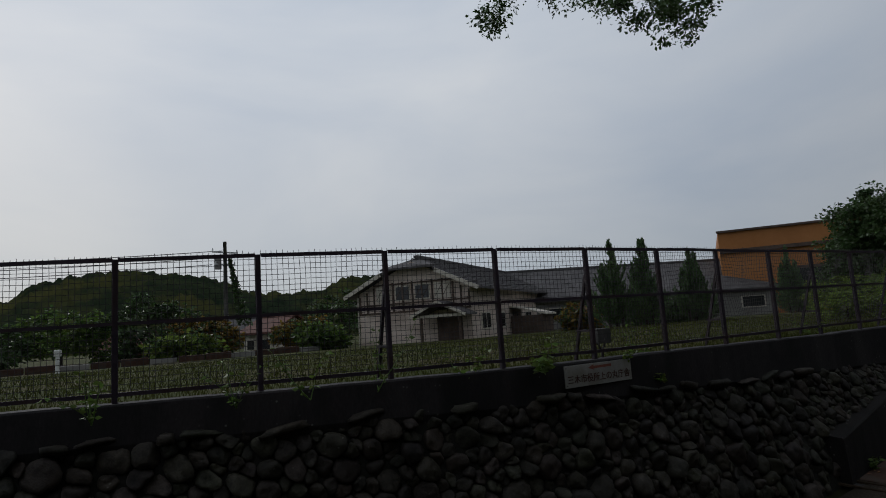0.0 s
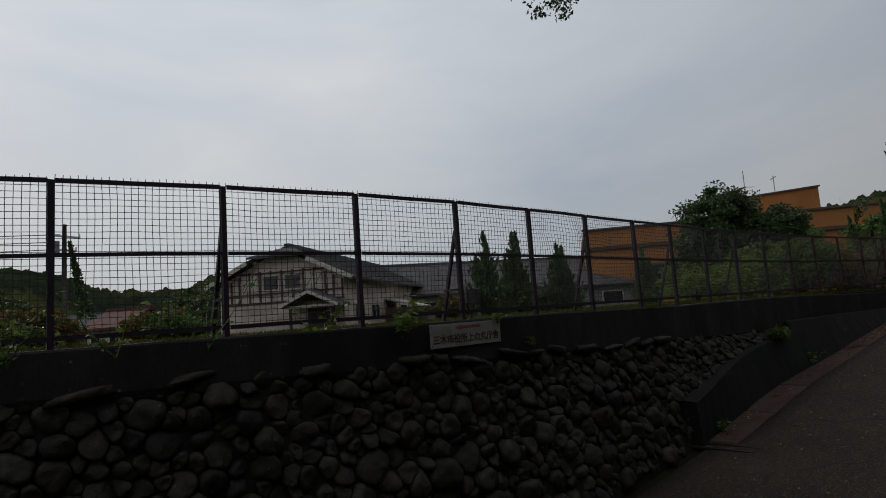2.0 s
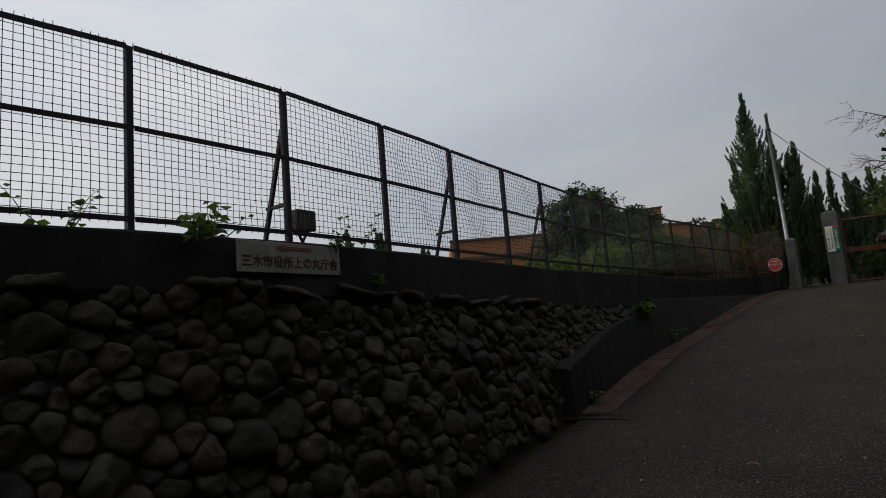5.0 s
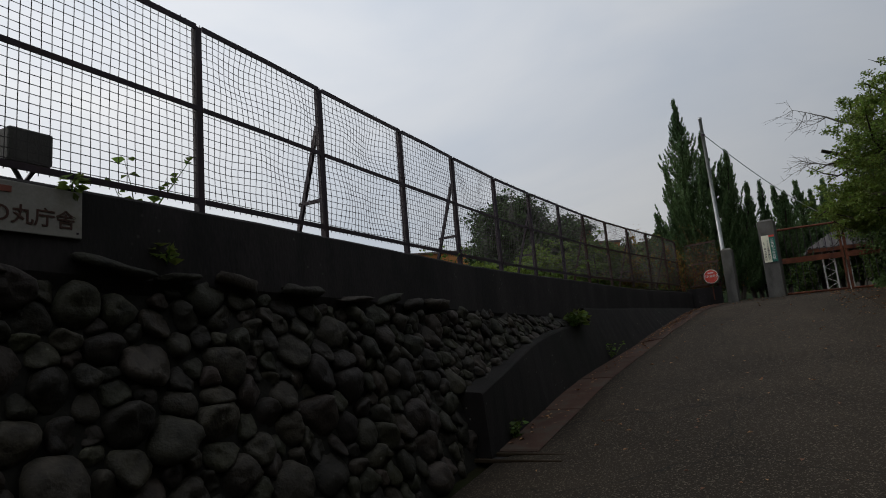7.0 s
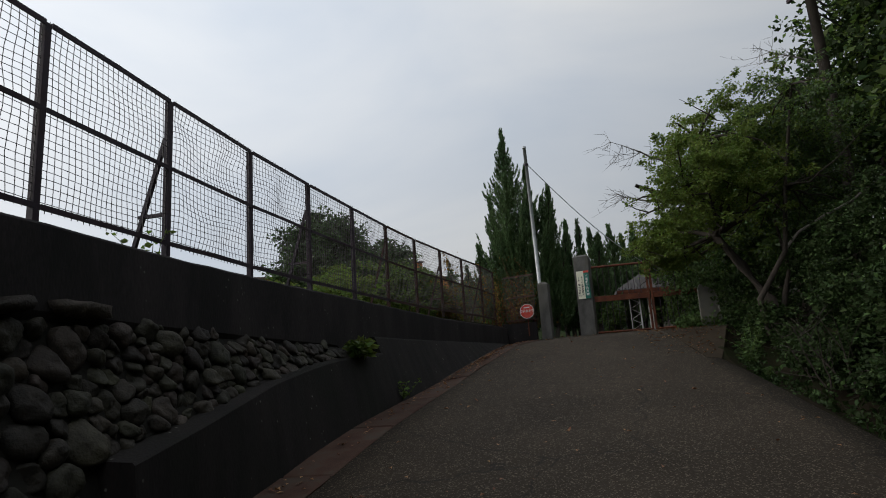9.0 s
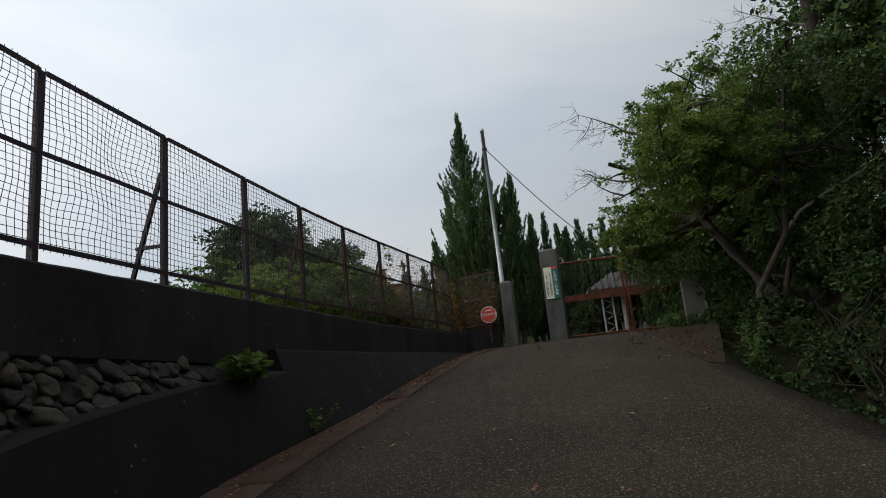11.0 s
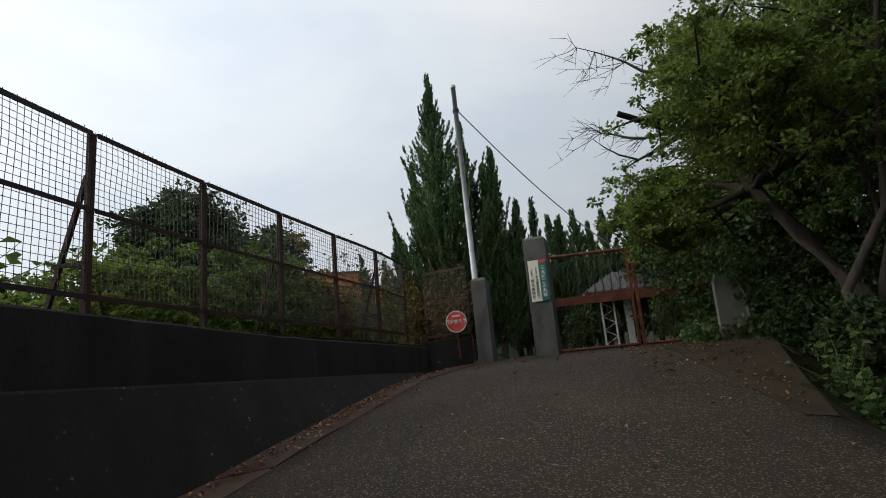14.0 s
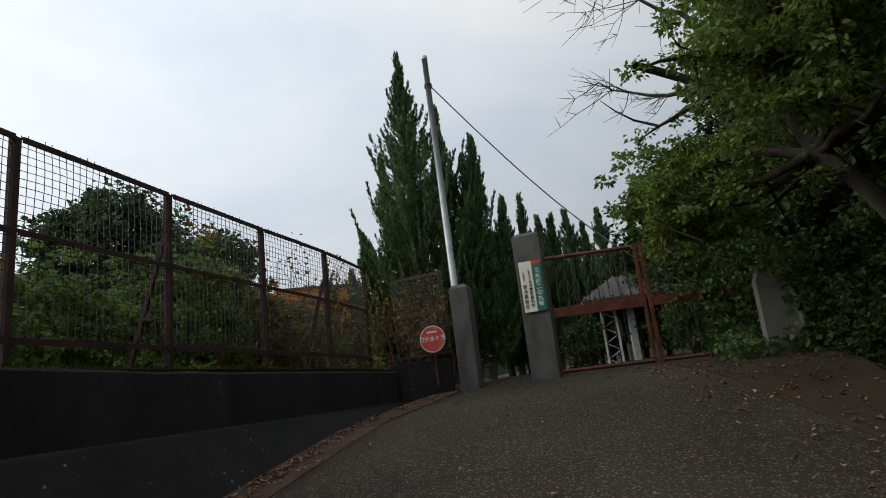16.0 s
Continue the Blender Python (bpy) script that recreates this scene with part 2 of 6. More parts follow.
BROWNINK = material("faded_brown_ink", (0.05, 0.022, 0.018), (0.09, 0.04, 0.03), scale=6, rough=0.7, bump=0)
BROWNRED = material("faded_red", (0.2, 0.06, 0.045), (0.28, 0.1, 0.07), scale=6, rough=0.7, bump=0)
ORANGE = material("orange_tile", (0.37, 0.155, 0.05), (0.46, 0.205, 0.072), scale=0.5, grain=3, bump=0.1, stain=(0.36, 0.15, 0.06), stain_scale=0.2, stain_amount=0.4)
PLASTER = material("faded_boards", (0.56, 0.46, 0.4), (0.76, 0.66, 0.58), scale=0.8, grain=8, stain=(0.28, 0.21, 0.16), stain_scale=0.5, stain_amount=0.5, stretch=(1, 1, 3))
CREAMWALL = material("cream_plaster", (0.55, 0.5, 0.42), (0.66, 0.62, 0.54), scale=0.6, grain=5, stain=(0.4, 0.36, 0.3), stain_scale=0.6, stain_amount=0.5)
TIMBER = material("dark_timber", (0.07, 0.05, 0.04), (0.14, 0.1, 0.08), scale=2, grain=12)
ROOF = material("grey_roof_tiles", (0.07, 0.065, 0.065), (0.14, 0.13, 0.13), scale=1.5, grain=10, bump=0.4, stretch=(1, 1, 1))
REDROOF = material("red_roof_tiles", (0.085, 0.035, 0.028), (0.14, 0.06, 0.045), scale=1.5, grain=10)
GREYWALL = material("grey_wall", (0.2, 0.19, 0.18), (0.3, 0.29, 0.27), scale=0.5, grain=4, stain=(0.16, 0.14, 0.13), stain_scale=0.4, stain_amount=0.5)
GLASS = material("dark_window", (0.02, 0.022, 0.025), (0.04, 0.042, 0.046), scale=0.5, rough=0.12, bump=0, spec=0.5)
BLUE = material("blue_sheet", (0.04, 0.14, 0.4), (0.07, 0.2, 0.5), scale=2, rough=0.6)
LEAF_DARK = material("leaf_dark", (0.034, 0.068, 0.021), (0.078, 0.132, 0.04), scale=1.2, rough=0.45, bump=0, spread=0.45, leafy=0.3, spec=0.4)
LEAF_MID = material("leaf_mid", (0.065, 0.12, 0.024), (0.135, 0.205, 0.042), scale=1.0, rough=0.5, bump=0, spread=0.4, leafy=0.45)
LEAF_BRIGHT = material("leaf_bright", (0.09, 0.15, 0.025), (0.19, 0.25, 0.05), scale=1.5, rough=0.5, bump=0, spread=0.4, leafy=0.5)
LEAF_AUTUMN = material("leaf_autumn", (0.13, 0.11, 0.02), (0.26, 0.15, 0.03), scale=1.5, rough=0.55, bump=0, spread=0.4, leafy=0.35)
CONIFER = material("conifer_green", (0.05, 0.1, 0.042), (0.125, 0.2, 0.075), scale=0.8, rough=0.6, bump=0, spread=0.4, leafy=0.3)
# LEAF_DARK made darker still, with the bank's deep shade put into the colour.
BUSH_SHADED = material("shaded_bush_leaf", (0.016, 0.031, 0.01), (0.046, 0.076, 0.023), scale=1.2, rough=0.65, bump=0, spread=0.45, leafy=0.25, spec=0.15)
IVY = material("ivy", (0.038, 0.075, 0.022), (0.095, 0.15, 0.045), scale=2, rough=0.6, spec=0.2, bump=0, spread=0.4, leafy=0.25)
GRASS = material("grass", (0.032, 0.043, 0.011), (0.085, 0.09, 0.026), scale=0.5, rough=0.9, bump=0, spread=0.5, leafy=0.35, spec=0.05)
DRY = material("dry_leaves", (0.16, 0.075, 0.035), (0.36, 0.2, 0.09), scale=3, rough=0.8, bump=0, spread=0.5, leafy=0.1)
FIELD = material("field_turf", (0.032, 0.042, 0.013), (0.078, 0.085, 0.026), scale=0.35, grain=6, bump=0.8, stain=(0.075, 0.06, 0.036), stain_scale=0.35, stain_amount=0.8, spec=0.05, rough=0.95)
HILL = material("wooded_hill", (0.013, 0.021, 0.013), (0.033, 0.043, 0.021), scale=0.05, grain=0.4, rough=1.0, bump=1.0, stain=(0.062, 0.06, 0.02), stain_scale=0.025, stain_amount=0.75, spec=0.0)


# ---- mesh helpers ----
def root_of(ob):
    p = Vector((0, 0, 0))
    while ob is not None:
        p += ob.location
        ob = ob.parent
    return p


def mesh_of(name, verts, faces, mat, smooth=False):
    me = bpy.data.meshes.new(name)
    v = np.asarray(verts, dtype=np.float32).reshape(-1, 3)
    if isinstance(faces, np.ndarray):
        k = faces.shape[1]
        me.vertices.add(len(v))
        me.vertices.foreach_set("co", v.ravel())
        me.loops.add(faces.size)
        me.loops.foreach_set("vertex_index", faces.ravel().astype(np.int32))
        me.polygons.add(len(faces))
        me.polygons.foreach_set("loop_start", np.arange(0, faces.size, k, dtype=np.int32))
        me.update(calc_edges=True)
        me.validate()
    else:
        me.from_pydata(v.tolist(), [], faces)
    if smooth:
        me.polygons.foreach_set("use_smooth", [True] * len(me.polygons))
    me.materials.append(mat)
    me.update()
    return me


class Shape:
    """Collects boxes, tubes and sheets in world metres into one mesh."""

    def __init__(self):
        self.v, self.f = [], []

    def add(self, verts, faces):
        n = len(self.v)
        self.v += [tuple(p) for p in verts]
        self.f += [tuple(i + n for i in f) for f in faces]
        return self

    def box(self, centre, size, turn=0.0, bevel=0.0, matrix=None):
        bm = bmesh.new()
        bmesh.ops.create_cube(bm, size=1.0)
        bmesh.ops.scale(bm, vec=size, verts=bm.verts)
        if bevel:
            bmesh.ops.bevel(bm, geom=bm.edges[:], offset=bevel, segments=2, affect='EDGES', profile=0.5)
        m = matrix if matrix is not None else pose(*centre, 0, 0, turn)
        bm.verts.index_update()
        self.add([m @ v.co for v in bm.verts], [[v.index for v in f.verts] for f in bm.faces])
        bm.free()
        return self

    def tube(self, points, radii, sides=6, cap=True):
        pts = [Vector(p) for p in points]
        if not hasattr(radii, "__len__"):
            radii = [radii] * len(pts)
        rings = []
        for i, p in enumerate(pts):
            d = (pts[min(i + 1, len(pts) - 1)] - pts[max(i - 1, 0)]).normalized()
            a = d.cross(Vector((0, 0, 1)) if abs(d.z) < 0.9 else Vector((1, 0, 0))).normalized()
            b = d.cross(a)
            rings.append([p + radii[i] * (math.cos(2 * math.pi * k / sides) * a + math.sin(2 * math.pi * k / sides) * b) for k in range(sides)])
        faces = []
        for i in range(len(pts) - 1):
            for k in range(sides):
                j = (k + 1) % sides
                faces.append((i * sides + k, i * sides + j, (i + 1) * sides + j, (i + 1) * sides + k))
        if cap:
            faces.append(tuple(range(sides)))
            faces.append(tuple(reversed(range((len(pts) - 1) * sides, len(pts) * sides))))
        return self.add([q for r in rings for q in r], faces)

    def bar(self, a, b, width, depth, up=(0, 0, 1)):
        """A straight rectangular bar from a to b."""
        a, b = Vector(a), Vector(b)
        d = (b - a).normalized()
        s = d.cross(Vector(up))
        s = s.normalized() if s.length > 1e-4 else Vector((1, 0, 0))
        u = s.cross(d)
        c = [(-1, -1), (1, -1), (1, 1), (-1, 1)]
        vs = [p + s * (x * width / 2) + u * (y * depth / 2) for p in (a, b) for x, y in c]
        return self.add(vs, [(0, 1, 2, 3), (7, 6, 5, 4), (0, 4, 5, 1), (1, 5, 6, 2), (2, 6, 7, 3), (3, 7, 4, 0)])


def thing(name, at, label, category, group="", kind=""):
    ob = new(name)
    ob.empty_display_size = 0.2
    ob.location = at
    return tagged(ob, label, category, group, kind)


def part(name, shape, mat, parent=None, label="", smooth=False):
    o = root_of(parent)
    me = mesh_of(name, [Vector(p) - o for p in shape.v], shape.f, mat, smooth)
    ob = new(name, me)
    ob.parent = parent
    if label:
        ob["label"] = label
    return ob


def solid(name, shape, mat, at, label, category, group="", kind="", smooth=False):
    """A thing that is one mesh, with its origin at its base."""
    o = Vector(at)
    ob = new(name, mesh_of(name, [Vector(p) - o for p in shape.v], shape.f, mat, smooth))
    ob.location = o
    return tagged(ob, label, category, group, kind)


def lettering(name, text, size, matrix, mat, parent, vertical=False, bold=0.0, step=1.12, label=""):
    """Letters as thin raised mesh, laid by matrix (x along the line, y up the letter, z out)."""
    cu = bpy.data.curves.new("letters", 'FONT')
    cu.body = "\n".join(text) if vertical else text
    cu.size = size
    cu.extrude = 0.0015
    cu.offset = bold
    cu.align_x, cu.align_y = 'CENTER', 'CENTER'
    cu.space_line = step
    tmp = new("letters", cu)
    me = bpy.data.meshes.new_from_object(tmp.evaluated_get(bpy.context.evaluated_depsgraph_get()))
    bpy.data.objects.remove(tmp)
    me.materials.clear()
    me.materials.append(mat)
    me.transform(Matrix.Translation(-root_of(parent)) @ matrix)
    ob = new(name, me)
    ob.parent = parent
    if label:
        ob["label"] = label
    return ob


# ---- lie of the land ----
FENCE_X = [-8, -1, 0.3, 1.6, 2.91, 4.25, 5.6, 6.96, 8.355, 12.48, 14, 15.3, 16.62, 18, 19.36, 20.73, 22.09, 23.43, 24.75, 26.1]
FENCE_Y = [11.0, 7.8, 7.3, 6.83, 6.42, 6.08, 5.835, 5.70, 5.68, 5.70, 5.69, 5.62, 5.52, 5.41, 5.25, 5.03, 4.80, 4.55, 4.41, 4.29]
WALL_TOP = 2.70


def wall_top(x):
    return float(np.interp(x, [0, 9, 12.5, 16, 18, 21, 26], [2.71, 2.69, 2.65, 2.66, 2.65, 2.58, 2.58]))


def fence_y(x):
    return float(np.interp(x, FENCE_X, FENCE_Y))


def smooth_step(a, b, v):
    v = min(max((v - a) / (b - a), 0), 1)
    return v * v * (3 - 2 * v)


def road_z(x):
    return float(np.interp(x, [4, 8, 11.4, 13.1, 15.25, 18.6, 20.3, 22.3, 24.2, 27.5, 40, 80], [0.14, 0.17, 0.47, 0.66, 0.97, 1.5, 1.74, 2.02, 2.13, 2.27, 2.6, 2.6]))


def right_edge(x):
    return float(np.interp(x, [2, 8, 14, 17.2, 18.96, 22.35, 27], [-0.6, -0.2, -0.18, -0.14, -0.05, -0.98, -2.4]))


def surface(x, y):
    """The walked surface: slope, a little fall to both sides."""
    if y > 2.2:
        fall = float(np.interp(x, [15.3, 18.5], [0.006, 0.032]))
    else:
        fall = float(np.interp(x, [11, 18.96, 22.35], [0.012, 0.03, 0.0]))
    return road_z(x) - fall * (y - 2.2) ** 2


def land(x, y):
    """The height of the ground sheet."""
    fy = fence_y(x)
    low = surface(x, min(max(y, -0.5), 5.0))
    e = right_edge(x)
    if y < e:
        d = e - y
        low = surface(x, e) - 0.3 * smooth_step(0, 0.5, d) + 0.5 * max(0, d - 1.0) * smooth_step(1.0, 2.5, d)
        low = min(low, 7.0)
    bank = (x - 1.5) * 0.894 + (y - 0.48) * 0.447
    low = max(low, float(np.interp(bank, [-0.31, 0.06, 0.49, 0.96, 1.46, 2.6, 3.81, 5.5], [1.86, 1.62, 1.36, 0.98, 0.7, 0.42, 0.22, 0.0])))
    field = WALL_TOP - 0.08 - 0.4 * smooth_step(8, 40, y) - 1.0 * smooth_step(45, 120, y)
    if x < 26.3:
        return field if y > fy - 0.02 else low
    return low + (field - low) * smooth_step(fy - 1.0, fy + 0.6, y)


def build_ground():
    xs = [-500, -250, -120, -60, -30, -16] + list(np.arange(-9, 34, 0.5)) + [35, 38, 42, 48, 56, 70, 100, 160, 300, 700]
    vs = [-400, -150, -70, -36, -22, -15] + list(np.arange(-11, 5.2, 0.4)) + [5.55, 5.66, 5.7, 6.0] + list(np.arange(6.6, 14, 0.8)) + [16, 20, 26, 34, 44, 58, 80, 120, 200, 400, 900]
    verts, faces = [], []
    for x in xs:
        for v in vs:
            y = v + (fence_y(x) - 5.7)
            z = land(x, y)
            if right_edge(x) + 0.02 < y < fence_y(x) - 0.3 and 3 < x < 45:
                z -= 0.07
            if -11 < y < right_edge(x) or 6 < y < 16:
                z += 0.05 * noise.noise(Vector((x * 1.3, y * 1.3, 0)))
            verts.append((x, y, z))
    n = len(vs)
    turf = []
    for i in range(len(xs) - 1):
        for j in range(n - 1):
            faces.append((i * n + j, (i + 1) * n + j, (i + 1) * n + j + 1, i * n + j + 1))
            turf.append(1 if vs[j] >= 5.69 else 0)
    me = mesh_of("ground", verts, faces, EARTH)
    me.materials.append(FIELD)
    me.polygons.foreach_set("material_index", turf)
    tagged(new("ground", me), "bare earth bank and rough grassy field", "ground", kind="structure")


def strip(xs, left, right, z, across=8, thick=0.06):
    """A thin slab between two edges that follow x."""
    s = Shape()
    n = across + 1
    for x in xs:
        a, b = right(x), left(x)
        for k in range(n):
            y = a + (b - a) * k / across
            s.v.append((x, y, z(x, y)))
    for i in range(len(xs) - 1):
        for k in range(across):
            s.f.append((i * n + k, (i + 1) * n + k, (i + 1) * n + k + 1, i * n + k + 1))
    m = len(s.v)
    s.v += [(x, y, zz - thick) for x, y, zz in s.v[:]]
    for i in range(len(xs) - 1):
        for k, flip in ((0, 1), (across, 0)):
            q = (i * n + k, (i + 1) * n + k, (i + 1) * n + k + m, i * n + k + m)
            s.f.append(q[::-1] if flip else q)
    return s


build_ground()
road_xs = list(np.arange(3.0, 45.1, 0.4))
paved_edge = lambda x: fence_y(x) - (1.1 if x > 11.5 else 0.75)
tagged(new("road", mesh_of("road", *(lambda s: (s.v, s.f))(strip(road_xs, paved_edge, right_edge, surface, 12)), ASPHALT, True)),
       "worn grey asphalt lane with exposed stones, rising uphill", "road", kind="structure")

# ---- retaining wall ----
WALL_XS = list(np.arange(-8, 26.11, 0.3)) + [26.1]


def loft(name, xs, section, mat, label, category="wall", smooth=False):
    """A wall whose cross-section (y offset from the fence line, z) changes with x."""
    s = Shape()
    n = len(section(xs[0]))
    for x in xs:
        for o, z in section(x):
            s.v.append((x, fence_y(x) + o, z))
    for i in range(len(xs) - 1):
        for k in range(n):
            j = (k + 1) % n
            s.f.append((i * n + k, (i + 1) * n + k, (i + 1) * n + j, i * n + j))
    s.f.append(tuple(range(n)))
    s.f.append(tuple(reversed(range((len(xs) - 1) * n, len(xs) * n))))
    ob = new(name, mesh_of(name, s.v, s.f, mat, smooth))
    return tagged(ob, label, category, kind="structure")


def stone_top(x):
    return float(np.interp(x, [-8, 4, 9, 12.2, 15.4, 16.2], [2.42, 2.36, 2.2, 2.1, 2.02, 1.98]))


def step_top(x):
    """The sloping top of the low concrete skirt."""
    return float(np.interp(x, [11.4, 12.3, 13.5, 14.6, 15.2, 16.1, 16.9], [1.11, 1.27, 1.52, 1.68, 1.75, 1.79, 1.85]))


def wavy(x, k=1.0):
    return 0.012 * noise.noise(Vector((x * 1.1 * k, 3.3, 0)))


loft("wall_band", WALL_XS, lambda x: [(-0.12 + wavy(x), stone_top(x) - 0.05 if x < 15.9 else 1.75), (-0.10 + wavy(x, 2), wall_top(x) - 0.02 + wavy(x, 3)),
                                      (-0.08, wall_top(x) + wavy(x, 3)), (0.14, wall_top(x) + wavy(x, 3)), (0.14, 1.6)],
     CONCRETE, "blackened concrete retaining wall top under the fence")
stone_wall = loft("wall_stone", [x for x in WALL_XS if x < 16.1], lambda x: [(-0.62, road_z(x) - 0.4), (-0.36, road_z(x) + 0.6), (-0.05, stone_top(x)), (0.1, stone_top(x)), (0.1, -0.3)],
                  MORTAR, "battered retaining wall of rounded river stones set in dark mortar")
def skirt(x):
    return float(np.interp(x, [11.4, 14.1, 16.9], [-0.62, -0.4, -0.3]))


loft("wall_skirt", list(np.arange(11.4, 16.7, 0.35)) + [16.83], lambda x: [(float(np.interp(x, [11.4, 16.9], [-0.7, -0.622])), road_z(x) - 0.3), (skirt(x) - 0.02, step_top(x) - 0.02), (skirt(x), step_top(x)), (-0.1, step_top(x) + 0.03), (0.0, road_z(x) - 0.3)],
     SHADED_MOSSWALL, "low concrete skirt wall with a sloping top")
loft("wall_lower", [x for x in np.arange(16.8, 26.11, 0.3)], lambda x: [(-0.62, road_z(x) - 0.3), (-0.21 + wavy(x), 2.08 + 0.4 * wavy(x, 2)), (-0.19, 2.1), (0.1, 2.11), (0.1, road_z(x) - 0.3)],
     SHADED_MOSSWALL, "mossy concrete retaining wall, colour darkened for shade, with a narrow ledge")
# stub wall closing the far end
tail = Shape().box((25.9, 3.85, 2.25), (0.25, 1.0, 0.9), 0, 0.01)
tagged(new("wall_end", mesh_of("wall_end", tail.v, tail.f, CONCRETE)), "short blackened concrete wall end beside the gate pillar", "wall", kind="structure")


def build_stones():
    """Cobbles fitted to one another: each fills its own cell of the wall face, rounded, with a dark joint round it."""
    rng = random.Random(5)
    X, Z, R = np.zeros(4000), np.zeros(4000), np.zeros(4000)
    count = 0
    for _ in range(24000):
        x, z = rng.uniform(-1.2, 16.0), rng.uniform(0.0, 2.5)
        size = rng.choice((0.12, 0.15, 0.18, 0.2, 0.24, 0.28)) * rng.uniform(0.9, 1.1) * (0.88 if z > 1.5 else 1.0) * (0.72 if x > 11.4 else 1.0)
        near = (0.8 * (X[:count] - x)) ** 2 + (1.1 * (Z[:count] - z)) ** 2 < (0.86 * (R[:count] + size) / 2) ** 2
        if count < 4000 and not near.any():
            X[count], Z[count], R[count] = x, z, size
            count += 1
    sites = list(zip(X[:count].tolist(), Z[:count].tolist(), R[:count].tolist()))
    P = np.array(sites)
    steps = 18
    ang = np.arange(steps) * 2 * math.pi / steps
    way = np.stack([np.cos(ang), np.sin(ang)], axis=1)
    kept = []
    for i, (x, z, size) in enumerate(sites):
        lowest = road_z(x) - 0.02 if x < 11.35 else step_top(x) - 0.02
        if z < lowest - 0.02 or z > stone_top(x) - 0.05:
            continue
        if x > 11.4 and step_top(x) > stone_top(x) - 0.07:
            continue
        d = P[:, :2] - (x, z)
        dist = np.hypot(d[:, 0], d[:, 1])
        near = np.argsort(dist)[1:16]
        r = np.full(steps, 0.26)
        for j in near:
            # the border between two stones lies nearer to the smaller one
            share = 0.5 + 0.5 * (size ** 2 - sites[j][2] ** 2) / max(dist[j] ** 2, 1e-4)
            share = min(0.68, max(0.32, share))
            c = way @ (d[j] / dist[j])
            r = np.where(c > 0.05, np.minimum(r, share * dist[j] / np.maximum(c, 0.05)), r)
        up = (stone_top(x) + 0.015 - z) / np.maximum(way[:, 1], 0.05)
        r = np.where(way[:, 1] > 0.05, np.minimum(r, up), r)
        r = np.maximum(r, 0.03)
        for _ in range(2):
            r = np.minimum(r, 0.25 * np.roll(r, 1) + 0.5 * r + 0.25 * np.roll(r, -1))
        kept.append((x, z, r))
    kept.sort(key=lambda q: -q[0])
    V2, F2 = [], []
    for i, (x, z, r) in enumerate(kept):
        off = Vector((i * 3.1, i * 1.7, 0))
        mean = float(r.mean())
        tall = mean * rng.uniform(0.42, 0.8)
        tx, tz = rng.uniform(-0.4, 0.4), rng.uniform(-0.4, 0.4)
        push = rng.uniform(-0.03, 0.03)
        base = road_z(x) + 0.6
        verts, faces = [], []

        def place(px, pz, out):
            gx, gz = x + px, z + pz
            o = np.interp(gz, [base - 1.0, base, max(stone_top(x), base + 0.3)], [-0.62, -0.36, -0.06])
            q = Vector((px * 7, pz * 7, out * 5)) + off
            out += tx * px + tz * pz + 0.034 * noise.noise(q) + 0.026 * noise.noise(q * 2.3) + 0.01 * noise.noise(q * 6.1)
            return (gx, fence_y(gx) + float(o) - out - push, gz)

        rings = ((0.97, -0.06), (1.0, 0.22), (0.94, 0.52), (0.8, 0.78), (0.58, 0.94), (0.3, 1.0))
        for k, h in rings:
            for t in range(steps):
                verts.append(place(way[t, 0] * r[t] * k, way[t, 1] * r[t] * k, tall * h - (0.05 if h < 0 else 0)))
        verts.append(place(0, 0, tall))
        n = len(rings)
        for q in range(n - 1):
            for t in range(steps):
                u = (t + 1) % steps
                faces.append((q * steps + t, q * steps + u, (q + 1) * steps + u, (q + 1) * steps + t))
        for t in range(steps):
            faces.append(((n - 1) * steps + t, (n - 1) * steps + (t + 1) % steps, n * steps))
        if i < 300:
            at = Vector((x, fence_y(x), z))
            ob = new("stone", mesh_of("stone", [Vector(p) - at for p in verts], faces, STONE, True))
            ob.location = at
            ob.parent = stone_wall
        else:
            k0 = len(V2)
            V2 += verts
            F2 += [tuple(v + k0 for v in f) for f in faces]
    # flat, longer stones that cap the courses under the concrete band
    x = 1.0
    k = 0
    while x < 11.5:
        long, high, deep = rng.uniform(0.16, 0.5), rng.uniform(0.025, 0.055), rng.uniform(0.05, 0.11)
        cx, cz = x + long / 2, stone_top(x + long / 2) + rng.uniform(-0.05, 0.01)
        at = Vector((cx, fence_y(cx) - 0.13, cz))
        verts, faces = [], []
        tilt = rng.uniform(-0.12, 0.12)
        for a in range(7):
            la = math.pi * (a / 6 - 0.5)
            for b in range(12):
                lo = 2 * math.pi * b / 12
                p = [math.copysign(abs(q) ** 0.6, q) for q in (math.cos(la) * math.cos(lo), math.cos(la) * math.sin(lo), math.sin(la))]
                w = 1 + 0.5 * noise.noise(Vector((p[0] * 1.7 + k * 4.1, p[1] * 1.7, p[2])))
                verts.append((p[0] * long * 0.5 * w, p[1] * deep * w, p[2] * high * w + tilt * p[0] * long))
        for a in range(6):
            for b in range(12):
                faces.append((a * 12 + b, a * 12 + (b + 1) % 12, (a + 1) * 12 + (b + 1) % 12, (a + 1) * 12 + b))
        ob = new("capstone", mesh_of("capstone", verts, faces, STONE, True))
        ob.location, ob.parent = at, stone_wall
        x += long * rng.uniform(1.0, 1.25) + rng.choice((0, 0.02, 0.3, 0.7) if x < 7 else (0, 0.03, 0.15))
        k += 1
    ob = new("stone_rest", mesh_of("stone_rest", V2, F2, STONE, True))
    ob.parent = stone_wall
    tagged(ob, "rounded river stones packed in mortar", kind="stuff")


